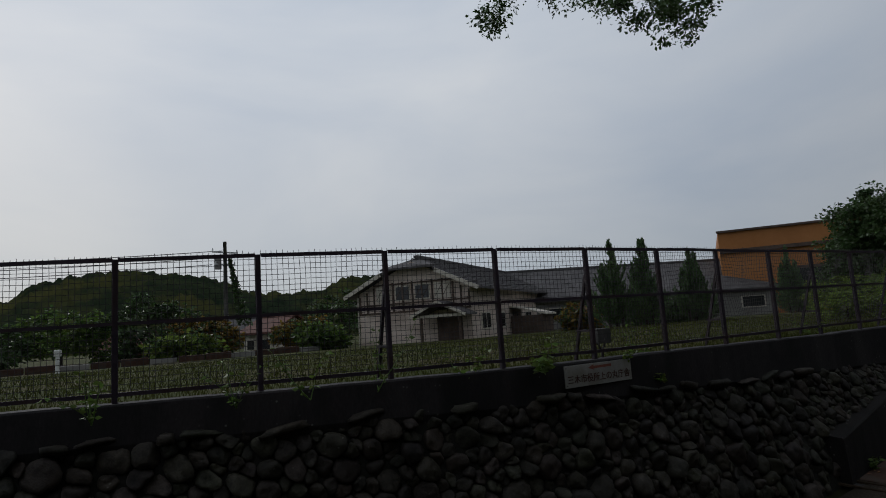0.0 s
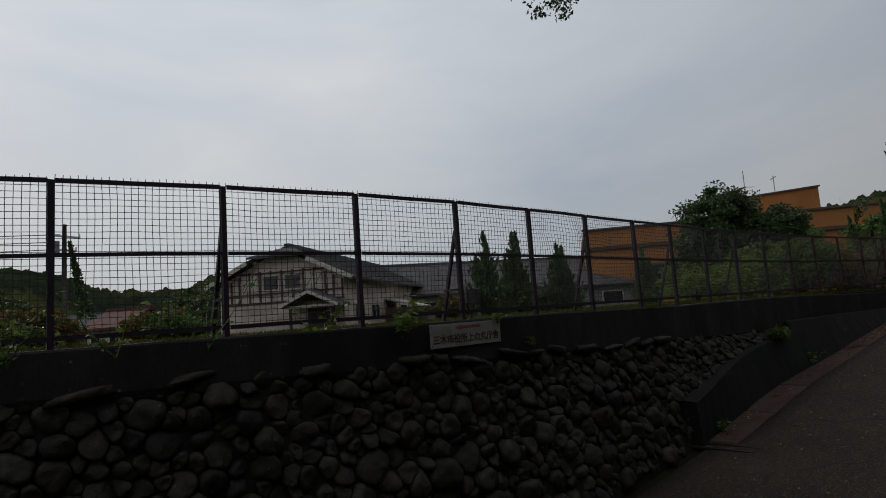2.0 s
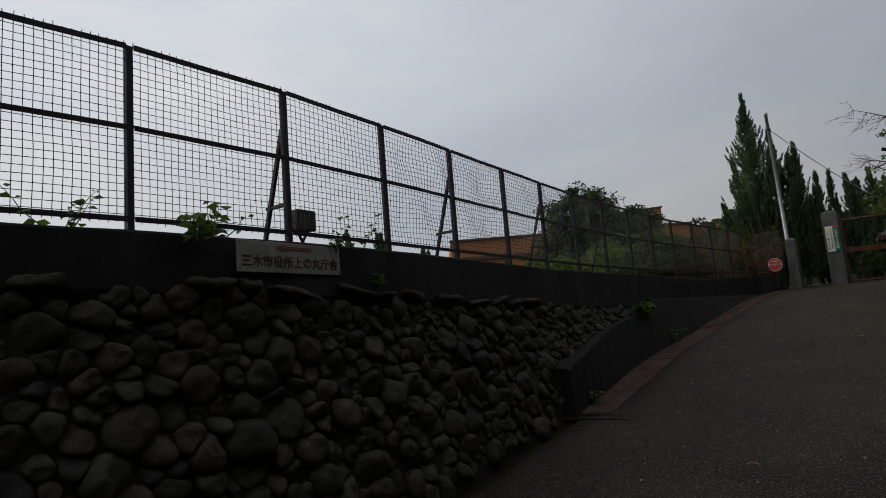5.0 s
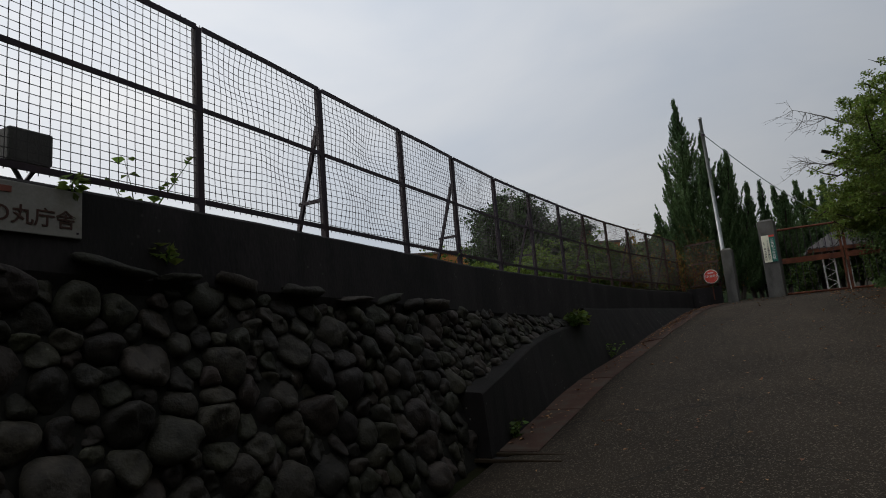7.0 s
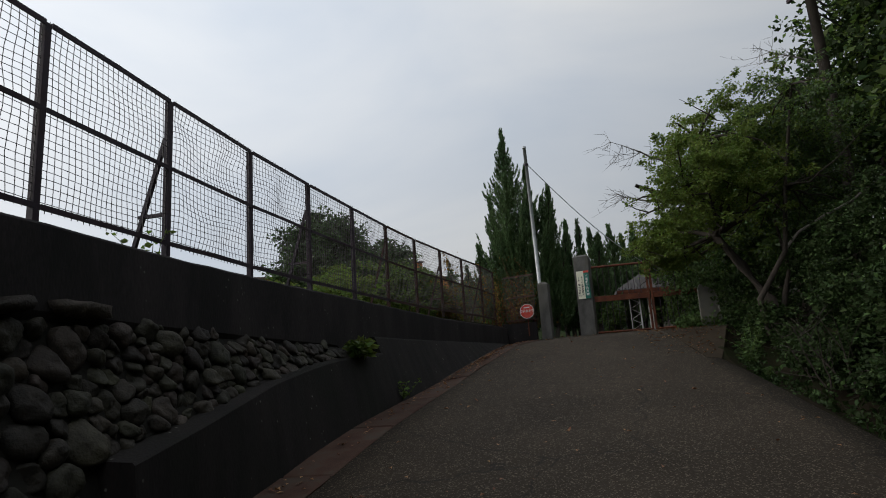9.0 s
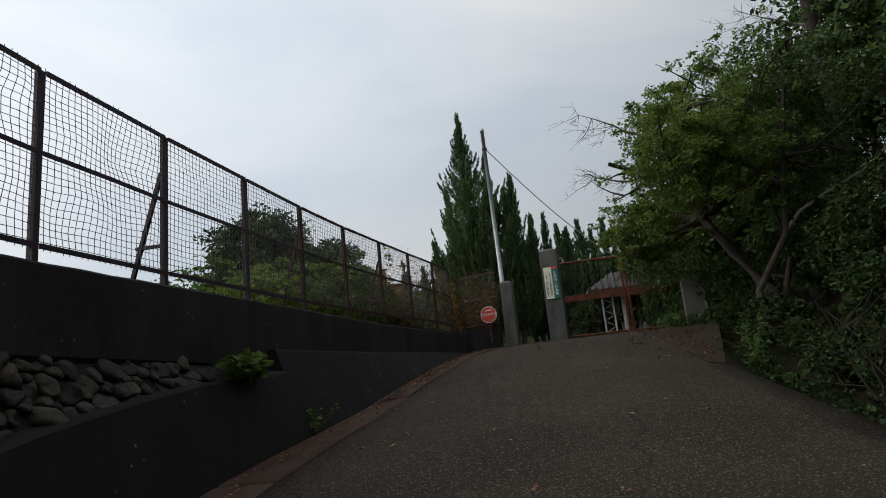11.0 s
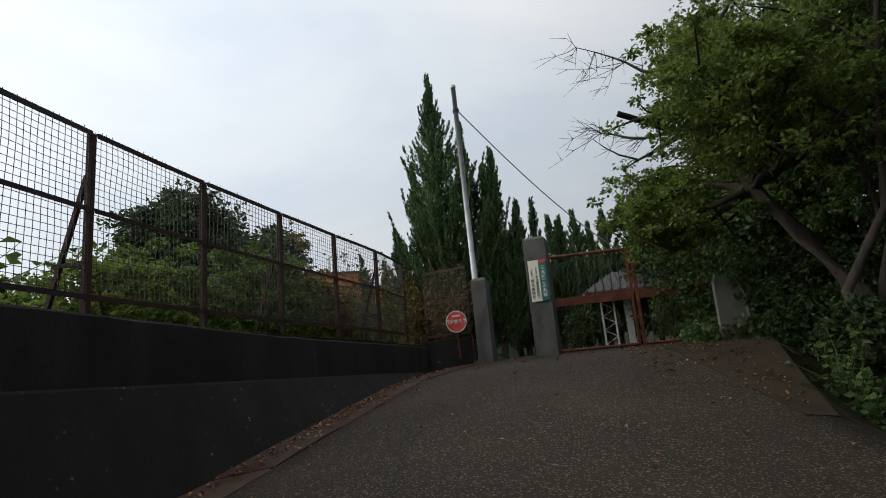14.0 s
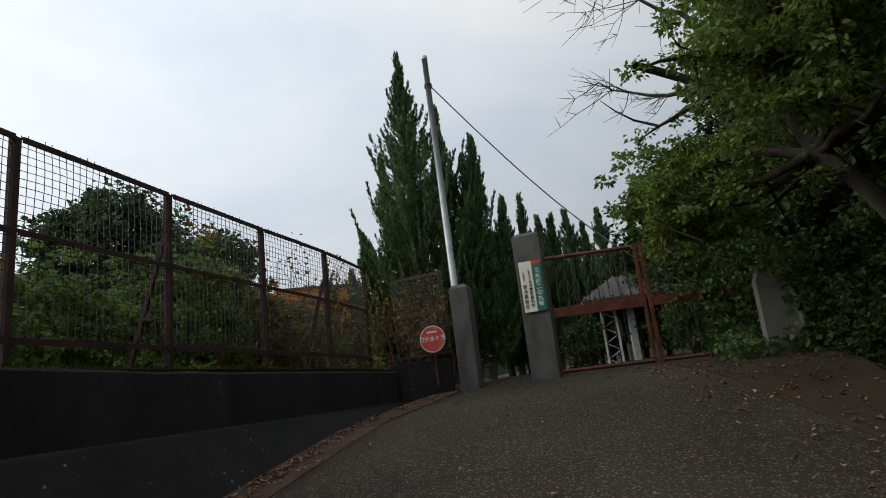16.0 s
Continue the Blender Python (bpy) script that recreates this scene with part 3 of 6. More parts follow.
# ---- paver gutter along the wall foot ----
def build_gutter():
    bed = strip(list(np.arange(11.5, 26.1, 0.3)), lambda x: fence_y(x) - 0.62, lambda x: fence_y(x) - 1.14, lambda x, y: surface(x, y) - 0.03, 2)
    gutter = tagged(new("gutter", mesh_of("gutter", bed.v, bed.f, MORTAR)), "strip of reddish concrete pavers at the wall foot", "gutter", kind="structure")
    x = 11.62
    rng = random.Random(3)
    while x < 25.6:
        length = rng.choice((0.98, 1.0, 1.02)) * (1.75 if x < 17 else 1.2)
        xa, xb = x + 0.012, x + length - 0.012
        s = Shape()
        lift = rng.uniform(0.0, 0.012)
        rows = [xa, xa + 0.02, (xa + xb) / 2, xb - 0.02, xb]
        for i, px in enumerate(rows):
            dip = 0.012 if i in (0, 4) else 0.0
            ya, yb = fence_y(px) - 1.115, fence_y(px) - 0.6
            for py, dd in ((ya, 0.05), (ya, dip + 0.01), (ya + 0.02, dip), (yb, dip - 0.01), (yb, 0.05)):
                s.v.append((px, py, surface(px, py) + 0.012 + lift - dd))
        for i in range(4):
            for k in range(4):
                s.f.append((i * 5 + k, (i + 1) * 5 + k, (i + 1) * 5 + k + 1, i * 5 + k + 1))
        s.f += [(0, 1, 2, 3, 4), (24, 23, 22, 21, 20)]
        part("paver", s, PAVER, gutter)
        x += length
    # steel-edged slot drain across the gutter's lower end
    drain = thing("slot_drain", (11.45, 4.75, road_z(11.45)), "narrow black sheet for the slot's shade drain with a concrete lip at the wall foot", "drain")
    zz = surface(11.45, 4.7)
    part("lip", Shape().box((11.56, 4.72, zz), (0.06, 0.98, 0.05), 0, 0.008).box((11.32, 4.72, zz - 0.012), (0.05, 0.98, 0.04), 0, 0.008), APRON, drain)
    # A flat black sheet stands for the shade inside the open slot.
    part("slot", Shape().box((11.44, 4.72, zz - 0.02), (0.19, 0.98, 0.02)), BLACKP, drain, "black sheet for the slot's shade")


build_gutter()

# concrete apron where the lane flares towards the gate
apron = strip(list(np.arange(18.96, 26.5, 0.35)), lambda x: float(np.interp(x, [18.96, 22.35, 26.5], [0.15, 0.3, 0.0])), lambda x: right_edge(x) - 0.03, lambda x, y: surface(x, y) + 0.008, 4, 0.32)
tagged(new("pavement", mesh_of("pavement", apron.v, apron.f, APRON)), "brownish concrete apron strewn with fallen leaves", "pavement", kind="structure")


# ---- fence ----
def fence_points():
    xs = np.linspace(-8, 26.1, 6000)
    ys = np.interp(xs, FENCE_X, FENCE_Y)
    s = np.concatenate([[0], np.cumsum(np.hypot(np.diff(xs), np.diff(ys)))])
    at0 = float(np.interp(9.746, xs, s))
    pts = []
    for k in range(-10, 13):
        q = at0 + 1.38 * k + (0.05 if k == 1 else 0)
        if q < s[-1] + 0.1:
            pts.append((k, float(np.interp(q, s, xs)), float(np.interp(q, s, ys))))
    return pts


TOP, MID, LOW = 4.125, 3.485, 2.79


def wire_panel(a, b, seed, z0, z1, cols=24, rows=23, bulge=0.03, spikes=True):
    """A sheet of crimped square mesh between two posts, sagging a little."""
    rng = random.Random(seed)
    a, b = Vector(a), Vector(b)
    along = (b - a)
    side = Vector((-along.y, along.x, 0)).normalized()
    V, F = [], []
    amp = bulge * rng.uniform(0.3, 1.0)
    off = Vector((seed * 5.3, 0, 0))

    def place(u, w):
        p = a + along * u
        z = z0 + (z1 - z0) * w
        edge = min(1, 6 * u, 6 * (1 - u)) * min(1, 5 * abs(w - 0.51), 6 * w + 0.1, 6 * (1 - w) + 0.1)
        d = amp * noise.noise(Vector((u * 2.5, w * 2.5, 0)) + off) * edge
        dz = amp * 0.8 * noise.noise(Vector((u * 2, w * 3, 9)) + off) * edge
        du = amp * 0.7 * noise.noise(Vector((u * 3, w * 2, 19)) + off) * edge
        return Vector((p.x, p.y, z + dz)) + side * d * 1.6 + along.normalized() * du

    def wire(pts, r):
        n = len(V)
        for i, p in enumerate(pts):
            d = (pts[min(i + 1, len(pts) - 1)] - pts[max(i - 1, 0)]).normalized()
            u = side
            w = d.cross(u).normalized()
            for t in range(3):
                c = 2 * math.pi * t / 3
                V.append(p + r * (math.cos(c) * u + math.sin(c) * w))
        for i in range(len(pts) - 1):
            for t in range(3):
                q = (t + 1) % 3
                F.append((n + i * 3 + t, n + i * 3 + q, n + (i + 1) * 3 + q, n + (i + 1) * 3 + t))

    r = 0.0032
    for c in range(cols):
        u = (c + 0.5) / cols
        pts = [place(u, w / 9) for w in range(10)]
        if spikes:
            pts = [pts[0] - Vector((0, 0, 0.03 + 0.015 * rng.random()))] + pts + [pts[-1] + Vector((rng.uniform(-0.006, 0.006), rng.uniform(-0.008, 0.008), 0.045 + 0.025 * rng.random()))]
        wire(pts, r)
    for q in range(rows):
        w = (q + 0.5) / rows
        wire([place(u / 9, w) for u in range(10)], r)
    s = Shape()
    s.v, s.f = V, F
    return s


def build_fence():
    fence = thing("fence", (9.0, 5.7, WALL_TOP), "dark rusting steel fence with sagging square wire mesh on the wall", "fence")
    pts = fence_points()
    for k, x, y in pts:
        rusty = x > 17
        m = FENCE_RUST if rusty else STEEL
        lean = random.uniform(-0.008, 0.008)
        post = Shape()
        post.box((x, y, (TOP + WALL_TOP) / 2 - 0.02), (0.05, 0.012, TOP - WALL_TOP + 0.06), 0, 0.003)
        post.box((x - 0.02, y + 0.025, (TOP + WALL_TOP) / 2 - 0.02), (0.01, 0.05, TOP - WALL_TOP + 0.06), 0, 0.003)
        part("post", post, m, fence)
        if k % 2 == 0:
            br = Shape().bar((x, y + 0.05, 3.78), (x + lean, y + 0.40, WALL_TOP - 0.12), 0.035, 0.035).bar((x, y + 0.03, 3.06), (x, y + 0.31, 3.06), 0.03, 0.03)
            part("brace", br, m, fence)
    for i in range(len(pts) - 1):
        (k, xa, ya), (_, xb, yb) = pts[i], pts[i + 1]
        m = FENCE_RUST if xa > 17.5 else STEEL
        d = Vector((xb - xa, yb - ya, 0)).normalized()
        for name, z, w in (("top_rail", TOP, 0.042), ("mid_rail", MID, 0.036), ("bottom_rail", LOW, 0.04)):
            sag = random.uniform(-0.006, 0.006)
            a = Vector((xa, ya - 0.008, z)) + d * 0.027
            b = Vector((xb, yb - 0.008, z)) - d * 0.027
            c = (a + b) / 2 + Vector((0, 0, sag))
            part(name, Shape().bar(a, c, 0.012, w).bar(c, b, 0.012, w).bar(a + Vector((0, 0.02, w / 2 - 0.004)), b + Vector((0, 0.02, w / 2 - 0.004)), 0.034, 0.007), m, fence)
        part("wire_mesh", wire_panel((xa, ya + 0.018, 0), (xb, yb + 0.018, 0), k + 20, LOW + 0.01, TOP - 0.01, bulge=0.085 if 8 < xa < 14 else 0.03), WIRE, fence, "sagging square wire mesh")
    # return panel from the corner to the gate pillar
    xa, ya, xb, yb = 26.1, 4.29, 25.75, 3.32
    for name, z in (("top_rail", TOP), ("mid_rail", MID), ("bottom_rail", LOW)):
        part(name, Shape().bar((xa, ya - 0.03, z), (xb, yb, z), 0.014, 0.04), FENCE_RUST, fence)
    part("wire_mesh", wire_panel((xa, ya, 0), (xb, yb, 0), 77, LOW, TOP, cols=18, bulge=0.03, spikes=False), WIRE, fence, "rusty square wire mesh")


build_fence()

# ---- direction board on the wall ----
board = thing("direction_board", (6.885, 5.575, 2.4), "weathered white direction board with red arrow on the wall", "sign")
part("panel", Shape().box((6.885, 5.57, 2.53), (1.15, 0.012, 0.265), 0, 0.004), BOARD, board)
board_m = pose(6.885, 5.562, 2.485, 90, 0, 0)
lettering("letters", "三木市役所上の丸庁舎", 0.108, board_m, BROWNINK, board, bold=0.0012, label="faded brown Japanese lettering")
arrow = Shape()
arrow.v = [(x, 5.5605, z) for x, z in ((6.70, 2.612), (6.79, 2.648), (6.79, 2.63), (7.10, 2.632), (7.10, 2.6), (6.79, 2.598), (6.79, 2.582))]
arrow.v += [(x, 5.5645, z) for x, _, z in arrow.v]
arrow.f = [(6, 5, 4, 3, 2, 1, 0)] + [(i, (i + 1) % 7, (i + 1) % 7 + 7, i + 7) for i in range(7)]
part("arrow", arrow, BROWNRED, board, "faded red arrow")
for bx in (6.335, 7.435):
    for bz in (2.425, 2.635):
        part("screw", Shape().tube([(bx, 5.566, bz), (bx, 5.559, bz)], 0.006, 8), STEEL, board)

# ---- floodlight box behind the fence ----
lamp = thing("floodlight", (7.33, 5.92, 2.62), "small weathered grey floodlight on a forked bracket behind the fence", "floodlight")
part("housing", Shape().box((7.33, 5.92, 2.97), (0.24, 0.16, 0.2), 0, 0.015), PILLAR, lamp, "weathered grey housing")
part("bracket", Shape().bar((7.33, 5.92, 2.55), (7.33, 5.92, 2.76), 0.025, 0.025).bar((7.33, 5.92, 2.76), (7.26, 5.92, 2.88), 0.02, 0.02).bar((7.33, 5.92, 2.76), (7.4, 5.92, 2.88), 0.02, 0.02), STEEL, lamp)

# ---- gate pillars ----
def pillar(at, size, height, turn, label):
    ob = thing("gate_pillar", at, label, "pillar", "gate pillars")
    x, y, z = at
    s = Shape().box((x, y, z + height / 2 - 0.15), (size[0], size[1], height + 0.3), turn, 0.015)
    part("shaft", s, PILLAR, ob)
    cap = Shape()
    c, sn = math.cos(radians(turn)), math.sin(radians(turn))
    for dz, k in ((0, 0.97), (0.05, 0.62)):
        for dx, dy in ((-1, -1), (1, -1), (1, 1), (-1, 1)):
            px, py = dx * size[0] / 2 * k, dy * size[1] / 2 * k
            cap.v.append((x + px * c - py * sn, y + px * sn + py * c, z + height + dz - 0.004))
    cap.f = [(4, 5, 6, 7), (0, 1, 5, 4), (1, 2, 6, 5), (2, 3, 7, 6), (3, 0, 4, 7)]
    part("cap", cap, PILLAR, ob)
    return ob


left_pillar = pillar((25.55, 3.03, 2.1), (0.34, 0.3, ), 1.66, -8, "square grey granite gate pillar beside a metal pole")
right_pillar = pillar((25.65, 1.86, 2.12), (0.4, 0.44), 2.34, -10, "tall square grey granite gate pillar with name boards")

name_board = thing("name_board", (25.43, 1.95, 3.2), "cream and green museum name boards on the gate pillar", "sign")
nm = pose(25.425, 1.885, 3.62, 90, 0, -100)


def on_board(x, z, sx, sz, t):
    return nm @ Matrix.Translation((x, z, t)) @ Matrix.Diagonal((sx, sz, 0.012, 1))


part("cream_panel", Shape().box((0, 0, 0), (1, 1, 1), matrix=on_board(-0.075, 0, 0.2, 0.8, 0.008)), CREAM, name_board, "cream panel")
part("green_panel", Shape().box((0, 0, 0), (1, 1, 1), matrix=on_board(0.1, -0.03, 0.145, 0.74, 0.008)), GREENP, name_board, "dark green panel")
part("red_tab", Shape().box((0, 0, 0), (1, 1, 1), matrix=on_board(0.1, 0.372, 0.145, 0.056, 0.008)), REDP, name_board, "small red tab")
lettering("letters", "三木城二の丸跡", 0.088, nm @ Matrix.Translation((0.1, -0.03, 0.0165)), WHITE, name_board, True, 0.0012, 1.0, "white Japanese lettering")
lettering("letters", "みき歴史資料館", 0.062, nm @ Matrix.Translation((-0.03, -0.12, 0.0165)), BLACKP, name_board, True, 0.0008, 1.0, "black Japanese lettering")
lettering("letters", "三木市立", 0.036, nm @ Matrix.Translation((-0.03, 0.19, 0.0165)), BLACKP, name_board, True, 0.0004, 1.0)
lettering("letters", "堀光美術館", 0.066, nm @ Matrix.Translation((-0.12, -0.16, 0.0165)), BLACKP, name_board, True, 0.0008, 1.2)
lettering("letters", "三木市立", 0.034, nm @ Matrix.Translation((-0.12, 0.16, 0.0165)), BLACKP, name_board, True, 0.0004, 1.0)

# ---- round hydrant-tank sign on the return fence ----
disc = thing("round_sign", (25.7, 3.56, 2.8), "round red sign with white lettering on the fence", "sign")
dm = pose(25.62, 3.58, 3.02, 90, 0, -100)
def disc_shape(r, t0, t1, seg=40):
    s = Shape()
    for t in (t0, t1):
        s.v += [dm @ Vector((r * math.cos(2 * math.pi * i / seg), r * math.sin(2 * math.pi * i / seg), t)) for i in range(seg)]
    s.f = [tuple(range(seg, 2 * seg)), tuple(reversed(range(seg)))] + [(i, (i + 1) % seg, (i + 1) % seg + seg, i + seg) for i in range(seg)]
    return s


part("plate", disc_shape(0.215, 0, 0.008), WHITE, disc, "white rim")
part("face", disc_shape(0.198, 0.008, 0.011), REDP, disc, "red face")
lettering("letters", "防火水そう", 0.085, dm @ Matrix.Translation((0, 0, 0.013)), WHITE, disc, False, 0.003, 1.0, "white Japanese lettering")
part("bars", Shape().box((0, 0, 0), (1, 1, 1), matrix=dm @ Matrix.Translation((0, 0.11, 0.0125)) @ Matrix.Diagonal((0.17, 0.03, 0.003, 1))), WHITE, disc)
part("bracket", Shape().bar((25.66, 3.58, 2.9), (25.72, 3.58, 2.3), 0.03, 0.03), RUST, disc)

# ---- metal pole with a slack wire ----
pole = thing("flag_pole", (25.75, 3.12, 2.1), "bare galvanised pipe pole standing behind the gate pillar", "pole")
part("pipe", Shape().tube([(25.75, 3.12, 2.0), (25.8, 3.16, 5.2), (25.9, 3.2, 8.15)], [0.06, 0.056, 0.05], 12), GALV, pole, smooth=True)
part("cap", Shape().tube([(25.9, 3.2, 8.14), (25.9, 3.2, 8.2)], [0.058, 0.056], 12), GALV, pole)
part("clamp", Shape().tube([(25.885, 3.19, 7.55), (25.887, 3.19, 7.62)], [0.07, 0.07], 12), STEEL, pole)
wire_pts = [Vector((25.88, 3.15, 7.58)).lerp(Vector((29.5, -1.2, 4.0)), i / 14) - Vector((0, 0, 0.35 * math.sin(math.pi * i / 14))) for i in range(15)]
part("wire", Shape().tube(wire_pts, 0.013, 5), GALV, pole, "slack grey wire")

# ---- gate ----
def build_gate():
    gx = 26.85
    gate = thing("gate", (gx, 0.8, 2.25), "rusty red steel bar gate, closed, overgrown at one end", "gate")
    z0, z1 = 2.28, 4.32
    for y in (1.62, -0.03):
        part("upright", Shape().box((gx, y, (z0 + z1) / 2), (0.06, 0.07 if y > 0 else 0.06, z1 - z0 + 0.06), 0, 0.006), RUST, gate)
    part("upright", Shape().box((gx, -0.13, (z0 + z1) / 2), (0.06, 0.07, z1 - z0 + 0.12), 0, 0.006), RUST, gate)
    part("upright", Shape().box((gx, -2.3, (z0 + z1) / 2), (0.06, 0.06, z1 - z0), 0, 0.006), RUST, gate)
    for ya, yb in ((1.59, 0.0), (-0.17, -2.27)):
        part("top_rail", Shape().tube([(gx, ya, z1 - 0.02), (gx, yb, z1 - 0.02)], 0.035, 8), RUST, gate)
        part("bottom_rail", Shape().tube([(gx, ya, z0), (gx, yb, z0)], 0.032, 8), RUST, gate)
        part("cross_plate", Shape().box((gx - 0.03, (ya + yb) / 2, 3.3), (0.012, abs(ya - yb), 0.17), 0, 0.004), RUST, gate, "flat rust-red plate")
        n = int(abs(ya - yb) / 0.16)
        for i in range(1, n):
            y = ya + (yb - ya) * i / n
            part("bar", Shape().tube([(gx, y, z0), (gx, y, z1 - 0.03)], 0.009, 6), STEEL, gate)


build_gate()

# ---- small tiled-roof shelter with a lattice post beyond the gate ----
shelter = thing("shelter", (32.5, -0.9, 2.4), "small open shelter with pale tiled roof beyond the gate", "shelter")
SHELTER_TOP = ((31.4, 0.55), (31.4, -1.9), (33.2, -1.9), (33.2, 0.55))
roof_pts = [(x, y, 4.0) for x, y in SHELTER_TOP] + [(32.3, -0.4, 4.62), (32.3, -0.95, 4.62)] + [(x, y, 3.9) for x, y in SHELTER_TOP]
shelter_roof = part("roof", Shape().add(roof_pts, [(0, 1, 5, 4), (1, 2, 5), (2, 3, 4, 5), (3, 0, 4), (6, 7, 1, 0), (7, 8, 2, 1), (8, 9, 3, 2), (9, 6, 0, 3), (9, 8, 7, 6)]), ROOF, shelter, "weathered tiled roof")
for i in range(11):
    y = 0.45 - 0.225 * i
    share = min(1.0, (0.55 - y) / 0.95, (y + 1.9) / 0.95)
    part("tile_rib", Shape().tube([(31.4, y, 4.02), (31.4 + 0.9 * share, y, 4.02 + 0.62 * share)], 0.03, 6), PILLAR, shelter_roof)
part("fascia", Shape().box((31.36, -0.68, 3.9), (0.05, 2.45, 0.13)), RUST, shelter, "rust-red eaves board")
lat = Shape().bar((32.0, 0.06, 2.2), (32.0, 0.06, 3.95), 0.05, 0.05).bar((32.0, -0.3, 2.2), (32.0, -0.3, 3.95), 0.05, 0.05)
for i in range(8):
    a, b = (0.06, -0.3) if i % 2 else (-0.3, 0.06)
    lat.bar((32.0, a, 2.3 + i * 0.2), (32.0, b, 2.5 + i * 0.2), 0.022, 0.022)
part("lattice_post", lat, WHITE, shelter, "white lattice steel post")
part("wall", Shape().box((32.2, -0.72, 3.0), (0.1, 0.2, 1.9), 0, 0.01), WHITE, shelter, "white corner post")

# ---- leaning stone slab by the lane ----
slab = Shape()
for o in (-0.07, 0.07):
    slab.v += [(24.3 + o, -0.9, 2.0), (24.3 + o, -0.92, 3.1), (24.33 + o, -0.98, 3.22), (24.3 + o, -1.28, 3.06), (24.27 + o, -1.36, 2.85), (24.28 + o, -1.38, 2.0)]
slab.f = [(0, 1, 2, 3, 4, 5), (11, 10, 9, 8, 7, 6)] + [(i + 6, (i + 1) % 6 + 6, (i + 1) % 6, i) for i in range(6)]
solid("stone_slab", slab, SLAB, (24.3, -1.15, 2.0), "upright pale grey stone slab half covered in ivy", "stone slab")

# ---- plants ----
def blades(centres, ways, size, width, rng, fold=0.15):
    """Leaf quads: a pointed rhombus at each centre, lying along its way."""
    n = len(centres)
    ways = ways / (np.linalg.norm(ways, axis=1, keepdims=True) + 1e-9)
    ref = rng.normal(size=(n, 3))
    side = np.cross(ways, ref)
    side /= np.linalg.norm(side, axis=1, keepdims=True) + 1e-9
    nrm = np.cross(side, ways)
    s = (size * rng.uniform(0.6, 1.3, (n, 1)))
    V = np.empty((n, 4, 3), dtype=np.float32)
    V[:, 0] = centres - ways * s * 0.5
    V[:, 1] = centres + side * s * width + nrm * s * fold
    V[:, 2] = centres + ways * s * 0.5
    V[:, 3] = centres - side * s * width + nrm * s * fold
    return V.reshape(-1, 3)


def quads(n):
    return np.arange(n * 4, dtype=np.int32).reshape(-1, 4)


def lobe(centre, radii, clusters, per, spot, rng, hollow=0.5):
    """Points of many small leaf clumps that fill the outer part of an uneven ellipsoid."""
    d = rng.normal(size=(clusters, 3))
    d /= np.linalg.norm(d, axis=1, keepdims=True)
    r = hollow + (1 - hollow) * rng.random((clusters, 1)) ** 0.6
    bump = np.array([0.8 + 0.45 * noise.noise(Vector(q) * 1.7 + Vector(centre)) for q in d]).reshape(-1, 1)
    c = np.asarray(centre) + d * r * bump * np.asarray(radii)
    k = rng.integers(int(per * 0.5), int(per * 1.5), clusters)
    idx = np.repeat(np.arange(clusters), k)
    e = rng.normal(size=(len(idx), 3))
    e /= np.linalg.norm(e, axis=1, keepdims=True)
    sp = spot * rng.uniform(0.6, 1.3, clusters)[idx][:, None]
    p = c[idx] + e * sp * rng.random((len(idx), 1)) ** 0.5 * np.array([1, 1, 0.65])
    way = e * np.array([1, 1, 0.5]) + np.array([0, 0, -0.25]) + rng.normal(size=e.shape) * 0.45
    return p, way, c


def leaf_part(name, pts, ways, size, width, mat, parent, rng, label=""):
    o = np.array(root_of(parent))
    me = mesh_of(name, blades(pts - o, ways, size, width, rng), quads(len(pts)), mat)
    ob = new(name, me)
    ob.parent = parent
    ob["kind"] = "stuff"
    if label:
        ob["label"] = label
    return ob


def limb_points(a, b, rng, bend=0.12, n=6):
    a, b = Vector(a), Vector(b)
    L = (b - a).length
    w = Vector(rng.normal(size=3)) * L * bend
    return [a.lerp(b, i / n) + w * math.sin(math.pi * i / n) * 0.6 + Vector(rng.normal(size=3)) * L * 0.012 for i in range(n + 1)]


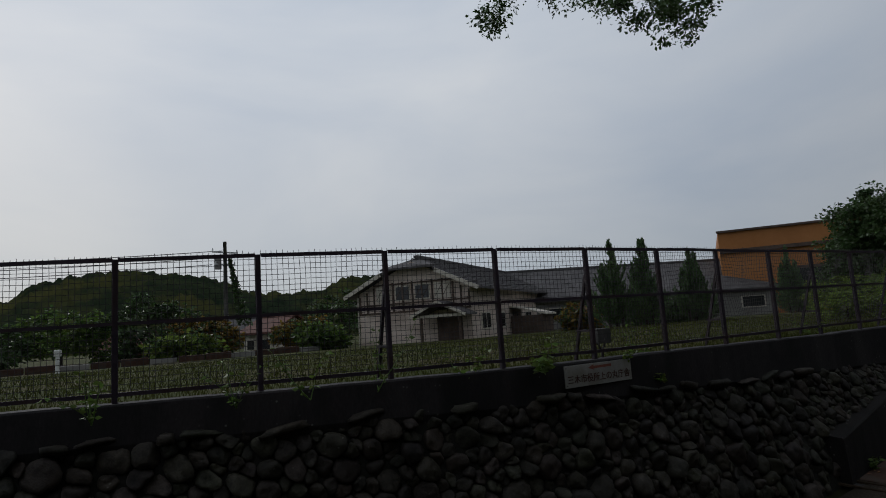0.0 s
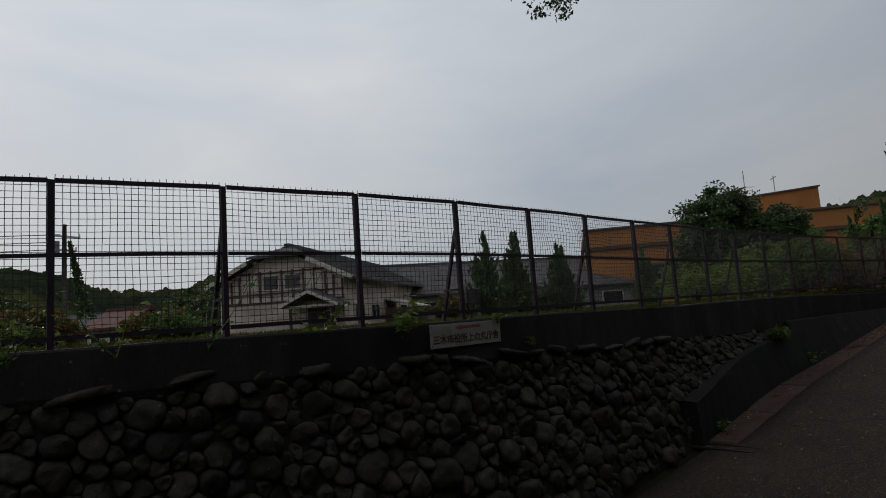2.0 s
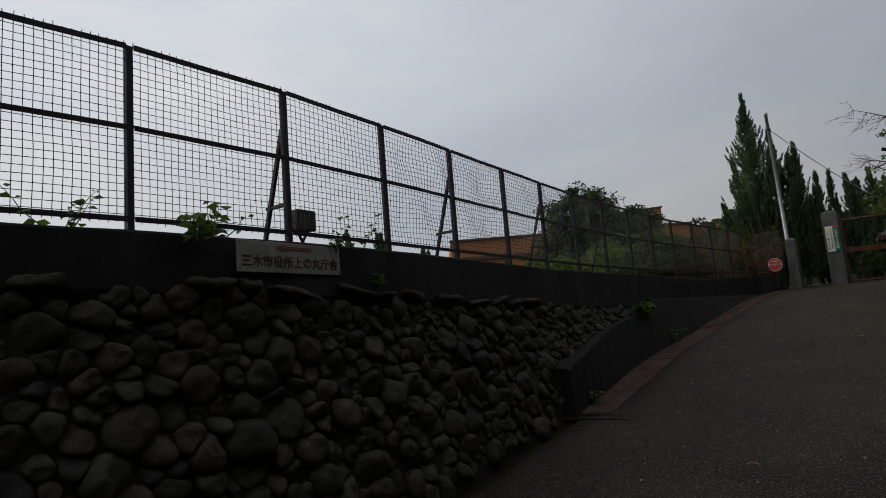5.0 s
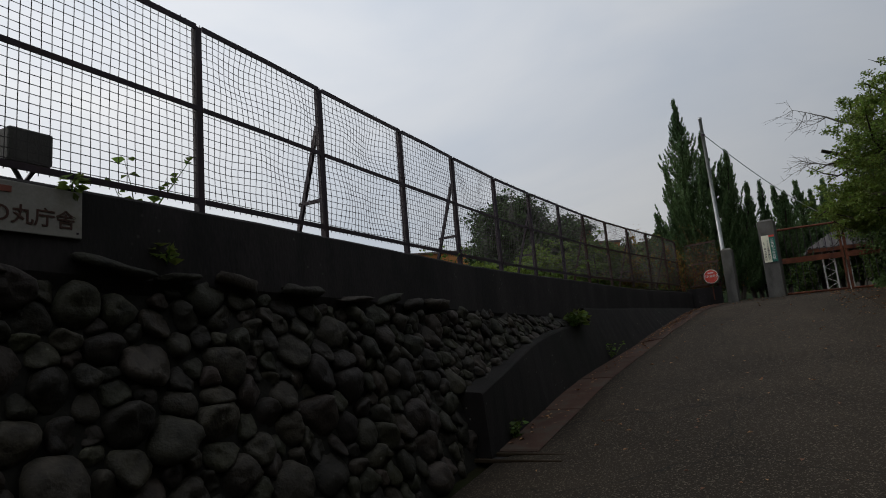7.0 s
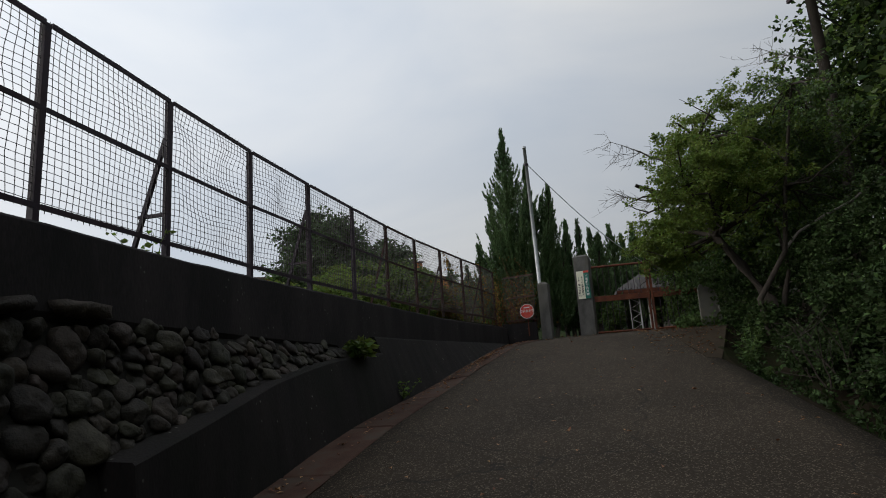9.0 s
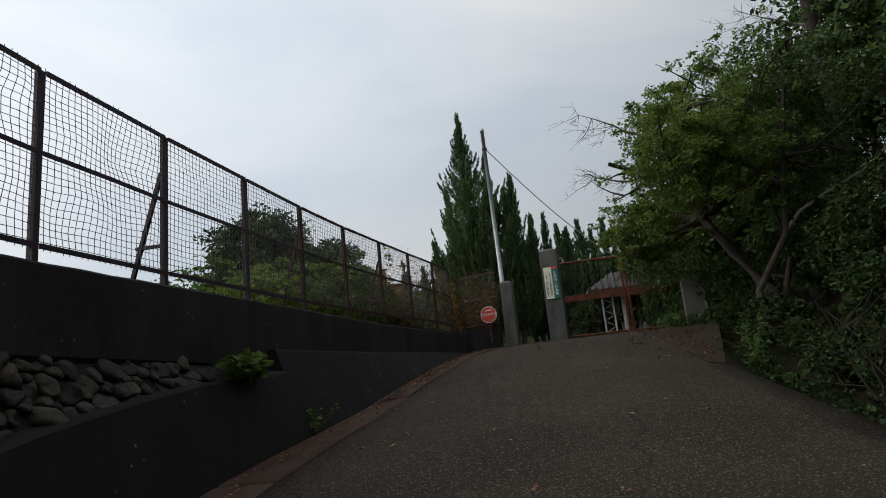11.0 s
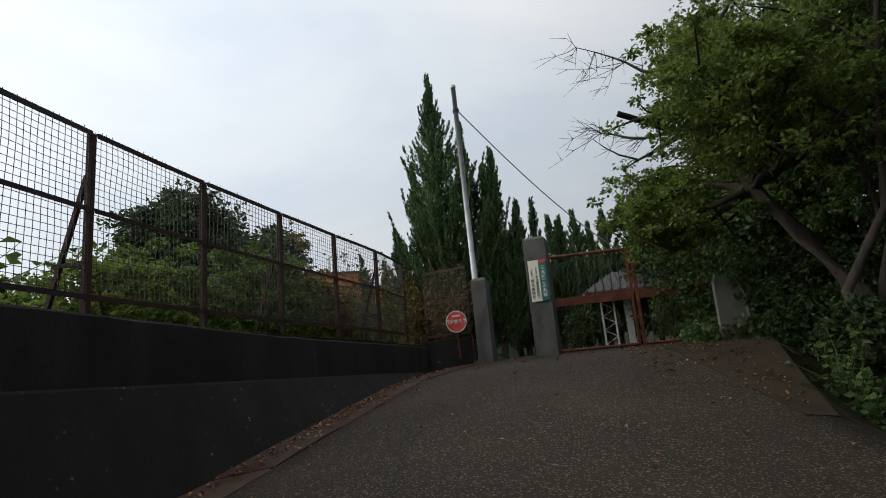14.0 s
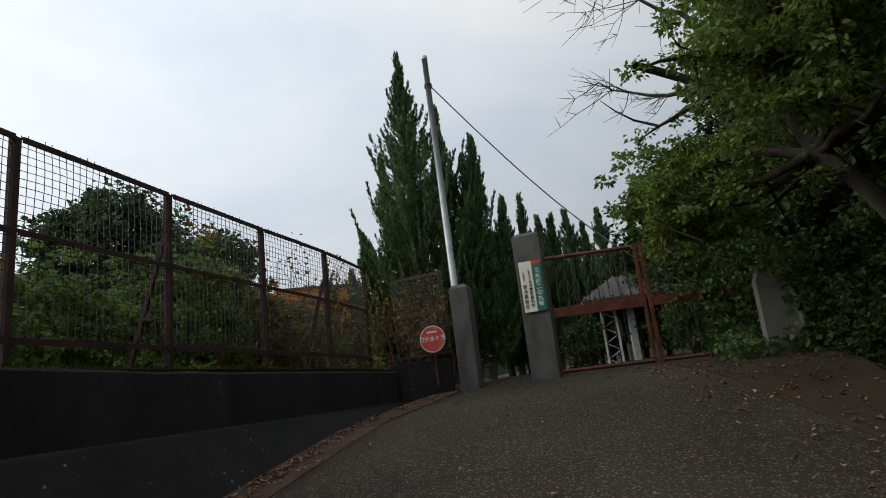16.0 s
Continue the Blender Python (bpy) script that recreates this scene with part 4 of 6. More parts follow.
def broadleaf(name, base, stem, lobes, mat, seed, leaf=0.12, per=120, spot=0.45, label="", category="tree", thick=0.12, group="", limbs=9, extra=None, leaf_width=0.27, sprays=0.0):
    """A tree or shrub: stem points, limbs towards the leaf clumps, and a crown of separate leaves.
    lobes: (centre, radii, clumps); extra: a second leaf material mixed in."""
    rng = np.random.default_rng(seed)
    ob = thing(name, base, label, category, group)
    pts, ways, tips = [], [], []
    for centre, radii, clumps in lobes:
        p, w, c = lobe(centre, radii, clumps, per, spot, rng)
        pts.append(p)
        ways.append(w)
        tips.append(c)
        if sprays:
            # loose outer twigs that break the crown's outline
            p, w, c = lobe(centre, [q * sprays for q in radii], int(clumps * 0.9), per * 0.28, spot * 0.6, rng, 0.86)
            pts.append(p)
            ways.append(w)
            tips.append(c)
    pts, ways, tips = np.concatenate(pts), np.concatenate(ways), np.concatenate(tips)
    tr = Shape()
    stem = [Vector(p) for p in stem]
    tr.tube(stem, [thick * (1 - 0.55 * i / max(1, len(stem) - 1)) for i in range(len(stem))], 9)
    part("trunk", tr, BARK, ob, smooth=True)
    if limbs:
        for i in rng.choice(len(tips), min(limbs, len(tips)), replace=False):
            t = Vector(tips[i])
            start = min(stem[len(stem) // 2:], key=lambda q: (q - t).length)
            pl = limb_points(start, t, rng)
            r0 = thick * 0.4
            lm = Shape().tube(pl, [r0 * (1 - 0.85 * k / 6) for k in range(7)], 6)
            for _ in range(3):
                j = int(rng.integers(2, 6))
                end = pl[j] + Vector(rng.normal(size=3)) * spot * 1.3
                lm.tube(limb_points(pl[j], end, rng, n=3), [r0 * 0.35, r0 * 0.25, r0 * 0.18, r0 * 0.08], 4)
            part("limb", lm, BARK, ob, smooth=True)
    if extra is not None:
        mask = rng.random(len(pts)) < extra[1]
        leaf_part("foliage", pts[mask], ways[mask], leaf, leaf_width, extra[0], ob, rng)
        pts, ways = pts[~mask], ways[~mask]
    leaf_part("crown", pts, ways, leaf, leaf_width, mat, ob, rng)
    return ob


def conifer(name, base, spires, seed, label, group="", density=1.0, blade=0.1):
    """A twisted juniper: every spire is a stem whose boughs reach out and sweep up to a flame-like tip. spires: (dx, dy, height, reach)."""
    rng = np.random.default_rng(seed)
    ob = thing(name, base, label, "conifer", group)
    bx, by, bz = base
    C, W = [], []
    for dx, dy, hh, rr in spires:
        foot = np.array([bx + dx * 0.6, by + dy * 0.6, bz])
        tip = np.array([bx + dx, by + dy, bz + hh])
        boughs = int((12 + 26 * rr) * hh * density ** 0.5)
        h = np.sort(rng.uniform(0.02, 1.0, boughs)) ** 0.9
        for t in h:
            ang = rng.random() * 2 * math.pi
            out = np.array([math.cos(ang), math.sin(ang), 0])
            reach = (rr * (1 - t) ** 1.15 * min(1, 0.55 + 3 * t) * rng.uniform(0.45, 1.0) + 0.04) * (1.4 if rng.random() < 0.22 else 1)
            rise = reach * rng.uniform(0.75, 1.25) + 0.16
            n = int((26 + 150 * reach) * density)
            s = rng.random(n) ** 0.75
            start = foot + (tip - foot) * t * 0.97 + np.array([0.05 * math.sin(9 * t + dx), 0.05 * math.cos(7 * t + dy), 0])
            path = start + out * (reach * (1.45 * s - 0.45 * s * s))[:, None] + np.array([0, 0, 1.0]) * (rise * (0.25 * s + 0.75 * s ** 2))[:, None]
            wide = (0.016 + 0.105 * (1 - s) ** 0.7 * min(1.0, 0.35 + reach)) * (1 + 0.3 * np.sin(s * 9 + ang))
            off = rng.normal(size=(n, 3))
            off /= np.linalg.norm(off, axis=1, keepdims=True)
            C.append(path + off * wide[:, None] * rng.random((n, 1)) ** 0.4)
            lead = out * (reach * (1.45 - 0.9 * s))[:, None] + np.array([0, 0, 1.0]) * (rise * (0.25 + 1.5 * s))[:, None]
            lead /= np.linalg.norm(lead, axis=1, keepdims=True)
            W.append(lead + off * 0.55 + np.array([0, 0, 0.35]) + rng.normal(size=(n, 3)) * 0.22)
        st = Shape().tube([foot - np.array([0, 0, 0.15]), foot.tolist() + (tip - foot) * 0.5, foot + (tip - foot) * 0.95], [0.09, 0.05, 0.012], 7)
        part("trunk", st, BARK, ob, smooth=True)
    leaf_part("crown", np.concatenate(C), np.concatenate(W), blade * 1.15, 0.13, CONIFER, ob, rng)
    return ob


# -- junipers beyond the gate --
conifer("juniper", (28.2, 3.9, 2.45), [(0.0, 0.18, 7.45, 1.7), (0.1, 0.82, 5.0, 0.8), (0.0, 1.4, 3.2, 0.9), (0.2, -0.57, 6.0, 0.95), (0.0, -1.3, 5.1, 0.95), (0.3, -1.05, 4.8, 0.9), (0.1, -1.75, 3.4, 0.9), (0.3, 0.4, 3.6, 1.4)], 11, "tall dark juniper with several twisted flame-like spires", "junipers by the gate")
conifer("juniper", (30.2, 1.9, 2.45), [(0, 0.25, 4.35, 0.6), (0, -0.2, 4.2, 0.55), (0.2, -0.9, 3.6, 0.95), (0.2, 1.0, 3.7, 1.1), (0, 0.6, 3.3, 1.0), (0.1, -0.3, 3.0, 1.0)], 12, "dark juniper clump with ragged spires beyond the gate", "junipers by the gate")
conifer("juniper", (33.5, -0.6, 2.5), [(0, 0, 4.4, 1.05), (0.3, 1.0, 4.6, 1.05), (0.4, -1.0, 4.1, 1.05), (0.2, 1.9, 4.5, 1.05), (0.2, -2.0, 4.0, 1.05), (0.3, 0.5, 4.1, 1.05), (0.3, 1.5, 4.2, 1.05)], 13, "row of dark clipped junipers beyond the gate", "junipers by the gate", density=0.8, blade=0.13)
conifer("juniper", (29.6, 5.9, 2.55), [(0, 0, 2.6, 0.5), (0.4, 0.8, 3.0, 0.5)], 14, "small slim juniper behind the fence", "junipers by the gate")
# -- junipers in the field --
for i, (x, y, h, r) in enumerate(((24.9, 22.0, 4.6, 1.1), (27.2, 22.0, 4.7, 0.9), (27.9, 22.3, 4.8, 0.9), (31.3, 22.0, 4.2, 1.05), (32.2, 22.3, 4.1, 0.9), (42.6, 22.6, 4.6, 1.0), (44.6, 23.2, 3.7, 1.0))):
    conifer("juniper", (x, y, land(x, y)), [(0, 0, h, r * 1.1), (0.45, 0.25, h * 0.9, r * 0.85), (-0.5, 0.2, h * 0.72, r * 0.95), (0.3, -0.4, h * 0.42, r * 1.3), (-0.9, -0.2, h * 0.34, r * 1.2)], 30 + i, "dark ragged juniper standing in the field", "junipers in the field", density=0.55, blade=0.17)

# -- broadleaf trees behind the fence --
broadleaf("camphor_tree", (27.9, 10.6, 2.5), [(27.9, 10.6, 2.4), (27.95, 10.6, 3.6), (28.0, 10.5, 5.2), (28.0, 10.5, 6.4)],
          [((27.9, 10.8, 5.6), (2.2, 2.0, 2.2), 170), ((28.3, 9.4, 5.1), (1.6, 1.4, 1.8), 80), ((27.6, 11.8, 4.6), (1.5, 1.4, 1.5), 70), ((27.8, 10.6, 4.0), (2.2, 2.0, 1.2), 70)], LEAF_DARK, 41, 0.15, 130, 0.5, "dense dark green evergreen tree behind the fence", thick=0.2)
broadleaf("young_tree", (27.7, 8.3, 2.5), [(27.7, 8.3, 2.4), (27.7, 8.25, 4.0), (27.7, 8.2, 5.6)], [((27.7, 8.2, 5.1), (0.8, 0.75, 1.1), 26), ((27.9, 8.8, 4.2), (1.0, 1.0, 1.0), 30)], LEAF_DARK, 42, 0.13, 100, 0.36, "slender young evergreen tree behind the fence", thick=0.08)
for i, (x, y, r, h, m) in enumerate(((20.5, 7.3, 1.0, 1.2, LEAF_BRIGHT), (22.2, 7.6, 1.0, 1.7, LEAF_MID), (23.6, 6.6, 1.1, 2.0, LEAF_MID), (24.9, 6.2, 0.9, 1.5, LEAF_AUTUMN), (26.2, 6.0, 0.8, 1.2, LEAF_MID), (21.4, 9.3, 1.4, 1.3, LEAF_BRIGHT), (24.6, 8.8, 1.4, 1.7, LEAF_MID), (28.6, 7.0, 1.0, 1.4, LEAF_BRIGHT), (18.8, 8.2, 0.9, 0.9, LEAF_BRIGHT), (31.5, 9.5, 1.6, 2.2, LEAF_MID), (36.0, 12.0, 2.6, 3.6, LEAF_MID), (41.0, 13.0, 3.0, 4.2, LEAF_MID))):
    z = land(x, y)
    broadleaf("shrub", (x, y, z), [(x, y, z - 0.1), (x + 0.05, y, z + h * 0.4), (x, y + 0.05, z + h * 0.8)], [((x, y, z + h * 0.55), (r, r, h * 0.55), int(38 * r * h) + 8), ((x + r * 0.6, y - r * 0.3, z + h * 0.35), (r * 0.6, r * 0.6, h * 0.38), 14)],
              m, 60 + i, 0.1 if x < 30 else 0.2, 60, 0.22 * (1 if x < 30 else 2), "leafy green shrub behind the fence", "shrub", 0.03, "shrubs behind the fence", 5, (LEAF_BRIGHT, 0.25))


for i, (x, y, r, h) in enumerate(((28.4, -1.2, 0.7, 1.5), (29.2, -2.2, 0.9, 1.9), (28.8, 0.9, 0.5, 1.0), (30.2, -1.6, 0.8, 1.6))):
    z = land(x, y)
    broadleaf("shrub", (x, y, z), [(x, y, z - 0.1), (x + 0.05, y, z + h * 0.4), (x, y + 0.05, z + h * 0.8)], [((x, y, z + h * 0.5), (r, r, h * 0.55), int(34 * r * h) + 8)],
              LEAF_MID, 90 + i, 0.09, 60, 0.22, "leafy green shrub growing behind the closed gate", "shrub", 0.03, "shrubs behind the gate", 5, (LEAF_DARK, 0.4))


def thicket(name, base, spread, height, count, mat, seed, label, leaves_mat=None):
    """Upright bare stems with side twigs."""
    rng = np.random.default_rng(seed)
    ob = thing(name, base, label, "thicket")
    b = Vector(base)
    tips = []
    for _ in range(count):
        f = b + Vector((rng.uniform(-1, 1) * spread[0], rng.uniform(-1, 1) * spread[1], -0.05))
        t = f + Vector((rng.normal() * 0.22, rng.normal() * 0.22, height * rng.uniform(0.55, 1.0)))
        pl = limb_points(f, t, rng, 0.06, 5)
        s = Shape().tube(pl, [0.014 * (1 - 0.15 * k) for k in range(6)], 5)
        for _ in range(5):
            j = int(rng.integers(1, 6))
            e = pl[j] + Vector((rng.normal() * 0.25, rng.normal() * 0.25, abs(rng.normal()) * 0.3))
            s.tube([pl[j], pl[j].lerp(e, 0.5) + Vector(rng.normal(size=3)) * 0.02, e], [0.007, 0.005, 0.003], 4)
            tips.append(e)
        part("stem", s, mat, ob)
    if leaves_mat is not None:
        p = np.repeat(np.array([t[:] for t in tips]), 7, axis=0) + rng.normal(size=(len(tips) * 7, 3)) * 0.12
        leaf_part("foliage", p, rng.normal(size=p.shape), 0.07, 0.3, leaves_mat, ob, rng)
    return ob


thicket("thicket", (27.0, 4.2, 2.4), (0.45, 0.8), 1.9, 26, RUST, 81, "brown leafless thicket of thin upright stems by the fence corner", LEAF_AUTUMN)
thicket("thicket", (25.3, 5.3, 2.6), (0.9, 0.4), 1.5, 18, TWIG, 82, "dry thin stems tangled behind the rusty fence", LEAF_AUTUMN)

thicket("thicket", (17.4, -1.0, 1.0), (1.4, 0.2), 1.1, 5, BARK, 83, "dark thin saplings leaning out of the dark bank")

# -- the tree over the lane, beside the apron --
broadleaf("roadside_tree", (21.7, -1.85, 1.9), [(21.65, -1.9, 1.7), (21.75, -1.8, 2.5), (22.0, -1.45, 3.3), (22.25, -1.05, 4.1), (22.6, -0.9, 5.3), (22.9, -1.2, 6.6)],
          [((21.4, -0.6, 5.1), (1.3, 1.1, 1.15), 66), ((23.5, -0.2, 4.25), (1.5, 0.9, 0.8), 70), ((23.2, -2.2, 6.9), (1.7, 1.55, 1.4), 70), ((22.0, -1.7, 5.4), (1.7, 1.3, 1.3), 66), ((22.5, -0.8, 6.0), (1.0, 0.8, 1.1), 34)],
          LEAF_BRIGHT, 51, 0.074, 150, 0.27, "leafy green tree with a leaning forked trunk beside the lane", thick=0.15, limbs=34, extra=(LEAF_MID, 0.2), sprays=1.36)
second_tree = broadleaf("roadside_tree", (21.4, -1.75, 1.95), [(21.4, -1.6, 1.75), (21.5, -1.55, 2.5), (21.5, -2.19, 3.46), (21.5, -2.42, 4.85), (21.5, -2.92, 7.1)],
          [((22.9, -3.1, 5.7), (1.3, 1.5, 1.4), 46), ((22.6, -3.6, 4.5), (1.2, 1.2, 0.9), 24), ((22.3, -3.1, 6.7), (1.4, 1.5, 0.9), 34), ((20.7, -3.3, 6.2), (0.9, 1.0, 0.7), 14)],
          LEAF_DARK, 52, 0.08, 110, 0.3, "leafy green tree with slender dark limbs beside the lane", thick=0.07, limbs=26, extra=(LEAF_MID, 0.35), sprays=1.3)
part("bough", Shape().tube([(21.5, -2.2, 3.5), (21.5, -2.5, 3.83), (21.45, -3.0, 4.1), (21.4, -3.6, 4.37), (21.3, -4.3, 4.9)], [0.035, 0.032, 0.03, 0.026, 0.018], 7), TWIG, second_tree, "pale slanting bough", True)
part("bough", Shape().tube([(21.5, -2.35, 4.3), (21.5, -1.9, 4.75), (21.45, -1.4, 5.0), (21.4, -0.9, 5.5)], [0.03, 0.025, 0.02, 0.01], 6), BARK, second_tree, "", True)
part("bough", Shape().tube([(21.5, -2.55, 5.4), (21.5, -2.1, 5.95), (21.45, -1.5, 6.2), (21.4, -1.1, 6.3)], [0.026, 0.02, 0.015, 0.008], 6), BARK, second_tree, "", True)
part("bough", Shape().tube([(21.9, -2.0, 1.9), (21.85, -2.15, 2.6), (21.8, -2.3, 3.1), (21.8, -2.2, 4.2)], [0.06, 0.055, 0.04, 0.025], 7), BARK, second_tree, "", True)
broadleaf("evergreen_tree", (26.0, -4.0, 2.8), [(26, -4, 2.4), (26, -4, 5), (26, -4, 8)],
          [((25.6, -3.6, 5.4), (2.2, 1.9, 2.2), 110), ((27.2, -2.6, 4.6), (1.8, 1.5, 1.6), 60), ((24.8, -4.0, 4.0), (1.8, 1.4, 1.6), 50)], LEAF_DARK, 53, 0.14, 120, 0.45, "dense dark evergreen tree rising behind the roadside trees", thick=0.2, extra=(LEAF_MID, 0.3))


def bare_branch(at, tip, seed):
    rng = np.random.default_rng(seed)
    ob = thing("bare_branch", at, "grey leafless branch with fine forked twigs reaching from the tree", "branch")
    pl = limb_points(at, tip, rng, 0.05, 6)
    part("limb", Shape().tube(pl, [0.036, 0.03, 0.024, 0.018, 0.013, 0.009, 0.005], 6), TWIG, ob, smooth=True)
    for _ in range(16):
        j = int(rng.integers(2, 7))
        e = pl[j] + Vector((rng.normal() * 0.3, abs(rng.normal()) * 0.45, rng.normal() * 0.28))
        q = limb_points(pl[j], e, rng, 0.1, 4)
        s = Shape().tube(q, [0.007, 0.006, 0.004, 0.003, 0.002], 4)
        for _ in range(3):
            k = int(rng.integers(1, 4))
            s.tube([q[k], q[k] + Vector((rng.normal() * 0.1, abs(rng.normal()) * 0.16, rng.normal() * 0.12))], [0.005, 0.002], 4)
        part("twig", s, TWIG, ob)


bare_branch((22.75, -0.4, 6.05), (22.6, 0.9, 6.78), 5)
bare_branch((22.7, -0.35, 5.2), (22.6, 0.88, 5.42), 6)
bare_branch((24.2, -4.7, 8.75), (24.2, -3.4, 9.35), 7)
stub = Shape().tube([(22.75, -0.6, 5.1), (22.65, 0.1, 5.42), (22.6, 0.46, 5.58)], [0.06, 0.05, 0.045], 8)
solid("broken_limb", stub, BARK, (22.75, -0.6, 5.1), "sawn dark limb stub sticking out of the crown", "branch", smooth=True)

# -- wooded bank along the lane --
# Those below x = 14 are out of view, added to hold back skylight.
WOODS = ((30.5, -5.0, 7.5, 2.6), (27.5, -7.5, 9.0, 3.0), (23.5, -7.5, 8.0, 2.8), (18.5, -6.4, 6.4, 2.6), (13.5, -4.8, 8.6, 3.0), (9.0, -4.5, 8.6, 3.1), (4.5, -4.7, 8.6, 3.1), (0.0, -4.8, 8.2, 3.0), (-5.0, -3.5, 8.0, 3.0), (-9.0, 1.0, 8.0, 3.2), (33.5, -3.0, 6.0, 2.2))
for i, (x, y, h, r) in enumerate(WOODS):
    z = land(x, y)
    broadleaf("woodland_tree", (x, y, z), [(x, y, z - 0.2), (x + 0.1, y + 0.1, z + h * 0.35), (x, y + 0.2, z + h * 0.75)],
              [((x, y, z + h * 0.62), (r, r, h * 0.4), 150), ((x + r * 0.5, y + r * 0.4, z + h * 0.4), (r * 0.8, r * 0.8, h * 0.25), 60), ((x - r * 0.5, y + r * 0.35, z + h * 0.3), (r * 0.8, r * 0.8, h * 0.25), 60)],
              BUSH_SHADED, 100 + i, 0.2, 62, 0.6, "dense dark green woodland tree on the bank, unseen ones added to block skylight", "tree", 0.17, "woodland trees", 8, (LEAF_MID, 0.35))
BUSHES = ((20.6, -1.75, 0.4, 0.6), (18.4, -1.3, 0.5, 0.7), (17.3, -1.35, 0.55, 0.9), (16.0, -1.2, 0.45, 0.7), (14.6, -1.2, 0.5, 0.8), (13.0, -1.3, 0.6, 1.0), (21.6, -1.7, 0.55, 1.0), (22.8, -1.75, 0.5, 0.9), (23.2, -2.0, 0.9, 1.6), (25.6, -2.0, 0.9, 1.5), (18.0, -1.9, 0.9, 1.7), (16.5, -2.2, 1.0, 2.0), (15.0, -2.0, 0.9, 1.7), (13.4, -2.3, 1.0, 1.9), (20.3, -3.0, 1.0, 2.0), (22.0, -3.1, 1.1, 2.1), (18.6, -3.3, 1.1, 2.4), (16.6, -3.6, 1.2, 2.6), (24.6, -2.3, 0.9, 1.8), (11.5, -2.4, 1.0, 2.0), (9.0, -2.6, 1.1, 2.0))
for i, (x, y, r, h) in enumerate(BUSHES):
    z = land(x, y)
    broadleaf("bush", (x, y, z), [(x, y, z - 0.1), (x, y + 0.05, z + h * 0.4), (x + 0.05, y, z + h * 0.8)],
              [((x, y, z + h * 0.5), (r, r, h * 0.55), int(60 * r * h) + 10)], BUSH_SHADED, 130 + i, 0.085, 62, 0.22, "dark leafy bush crowding the lane's edge", "bush", 0.03, "bushes along the lane", 6, (IVY, 0.2))

# -- ivy and creepers --
def creeper(name, boxes, seed, leaf, mat, label, at):
    """Leaves spread over boxes (centre, half sizes, count)."""
    rng = np.random.default_rng(seed)
    P = np.concatenate([np.asarray(c) + rng.uniform(-1, 1, (k, 3)) * np.asarray(h) for c, h, k in boxes])
    ob = new(name, mesh_of(name, blades(P - np.asarray(at), rng.normal(size=P.shape) + np.array([0, 0, -0.4]), leaf, 0.36, rng), quads(len(P)), mat))
    ob.location = at
    return tagged(ob, label, "creeper", kind="stuff")


creeper("ivy", [((24.25, -1.35, 3.0), (0.1, 0.18, 0.35), 260), ((24.3, -0.8, 2.25), (0.25, 0.5, 0.12), 420), ((24.2, -1.4, 2.25), (0.2, 0.3, 0.25), 260), ((26.8, -1.7, 3.2), (0.14, 0.75, 0.95), 2200), ((26.85, -0.9, 3.7), (0.12, 0.5, 0.6), 700), ((24.6, -1.1, 3.45), (0.4, 0.6, 0.3), 500), ((25.6, -1.2, 2.4), (1.0, 0.5, 0.18), 700)], 7, 0.085, IVY, "ivy over the slab and the overgrown gate end", (25, -1.2, 2.2))
creeper("creeper", [((23.9, 4.52, 3.5), (0.5, 0.06, 0.45), 120), ((25.2, 4.4, 3.3), (0.6, 0.06, 0.6), 180), ((21.3, 5.0, 3.95), (0.35, 0.05, 0.2), 46), ((26.0, 3.8, 3.4), (0.15, 0.4, 0.6), 150)], 8, 0.06, LEAF_AUTUMN, "sparse autumn creeper on the rusty fence", (24, 4.5, 2.7))
undergrowth = [((x, right_edge(x) - 0.38, land(x, right_edge(x) - 0.38) + 0.06), (0.35, 0.28, 0.07), 150) for x in np.arange(9, 26, 0.6)]
creeper("undergrowth", undergrowth, 9, 0.07, BUSH_SHADED, "low weeds and seedlings along the lane's edge", (18, -0.6, 1.0))

# -- branch overhanging the start of the walk --
# Last two lobes lie outside the view, added to cut the wall's skylight.
broadleaf("overhanging_tree", (3.5, -2.6, 0.5), [(3.5, -2.6, 0.3), (3.6, -2.2, 4.0), (4.2, -0.5, 7.6), (5.5, 2.5, 9.4), (8.6, 6.4, 9.9)],
          [((10.05, 6.55, 8.68), (1.1, 0.64, 0.52), 46), ((11.05, 6.65, 8.85), (0.9, 0.64, 0.75), 38), ((7.94, 8.43, 9.05), (0.45, 0.45, 0.5), 17), ((8.96, 7.67, 9.58), (1.9, 0.9, 0.64), 50), ((4.0, -0.6, 8.6), (3.6, 2.4, 1.3), 230), ((-1.5, -1.0, 8.0), (3.5, 3.0, 1.6), 180)], LEAF_DARK, 55, 0.085, 40, 0.26, "dark leafy boughs over the lane's start, with an unseen crown added for shade", thick=0.16, limbs=12)

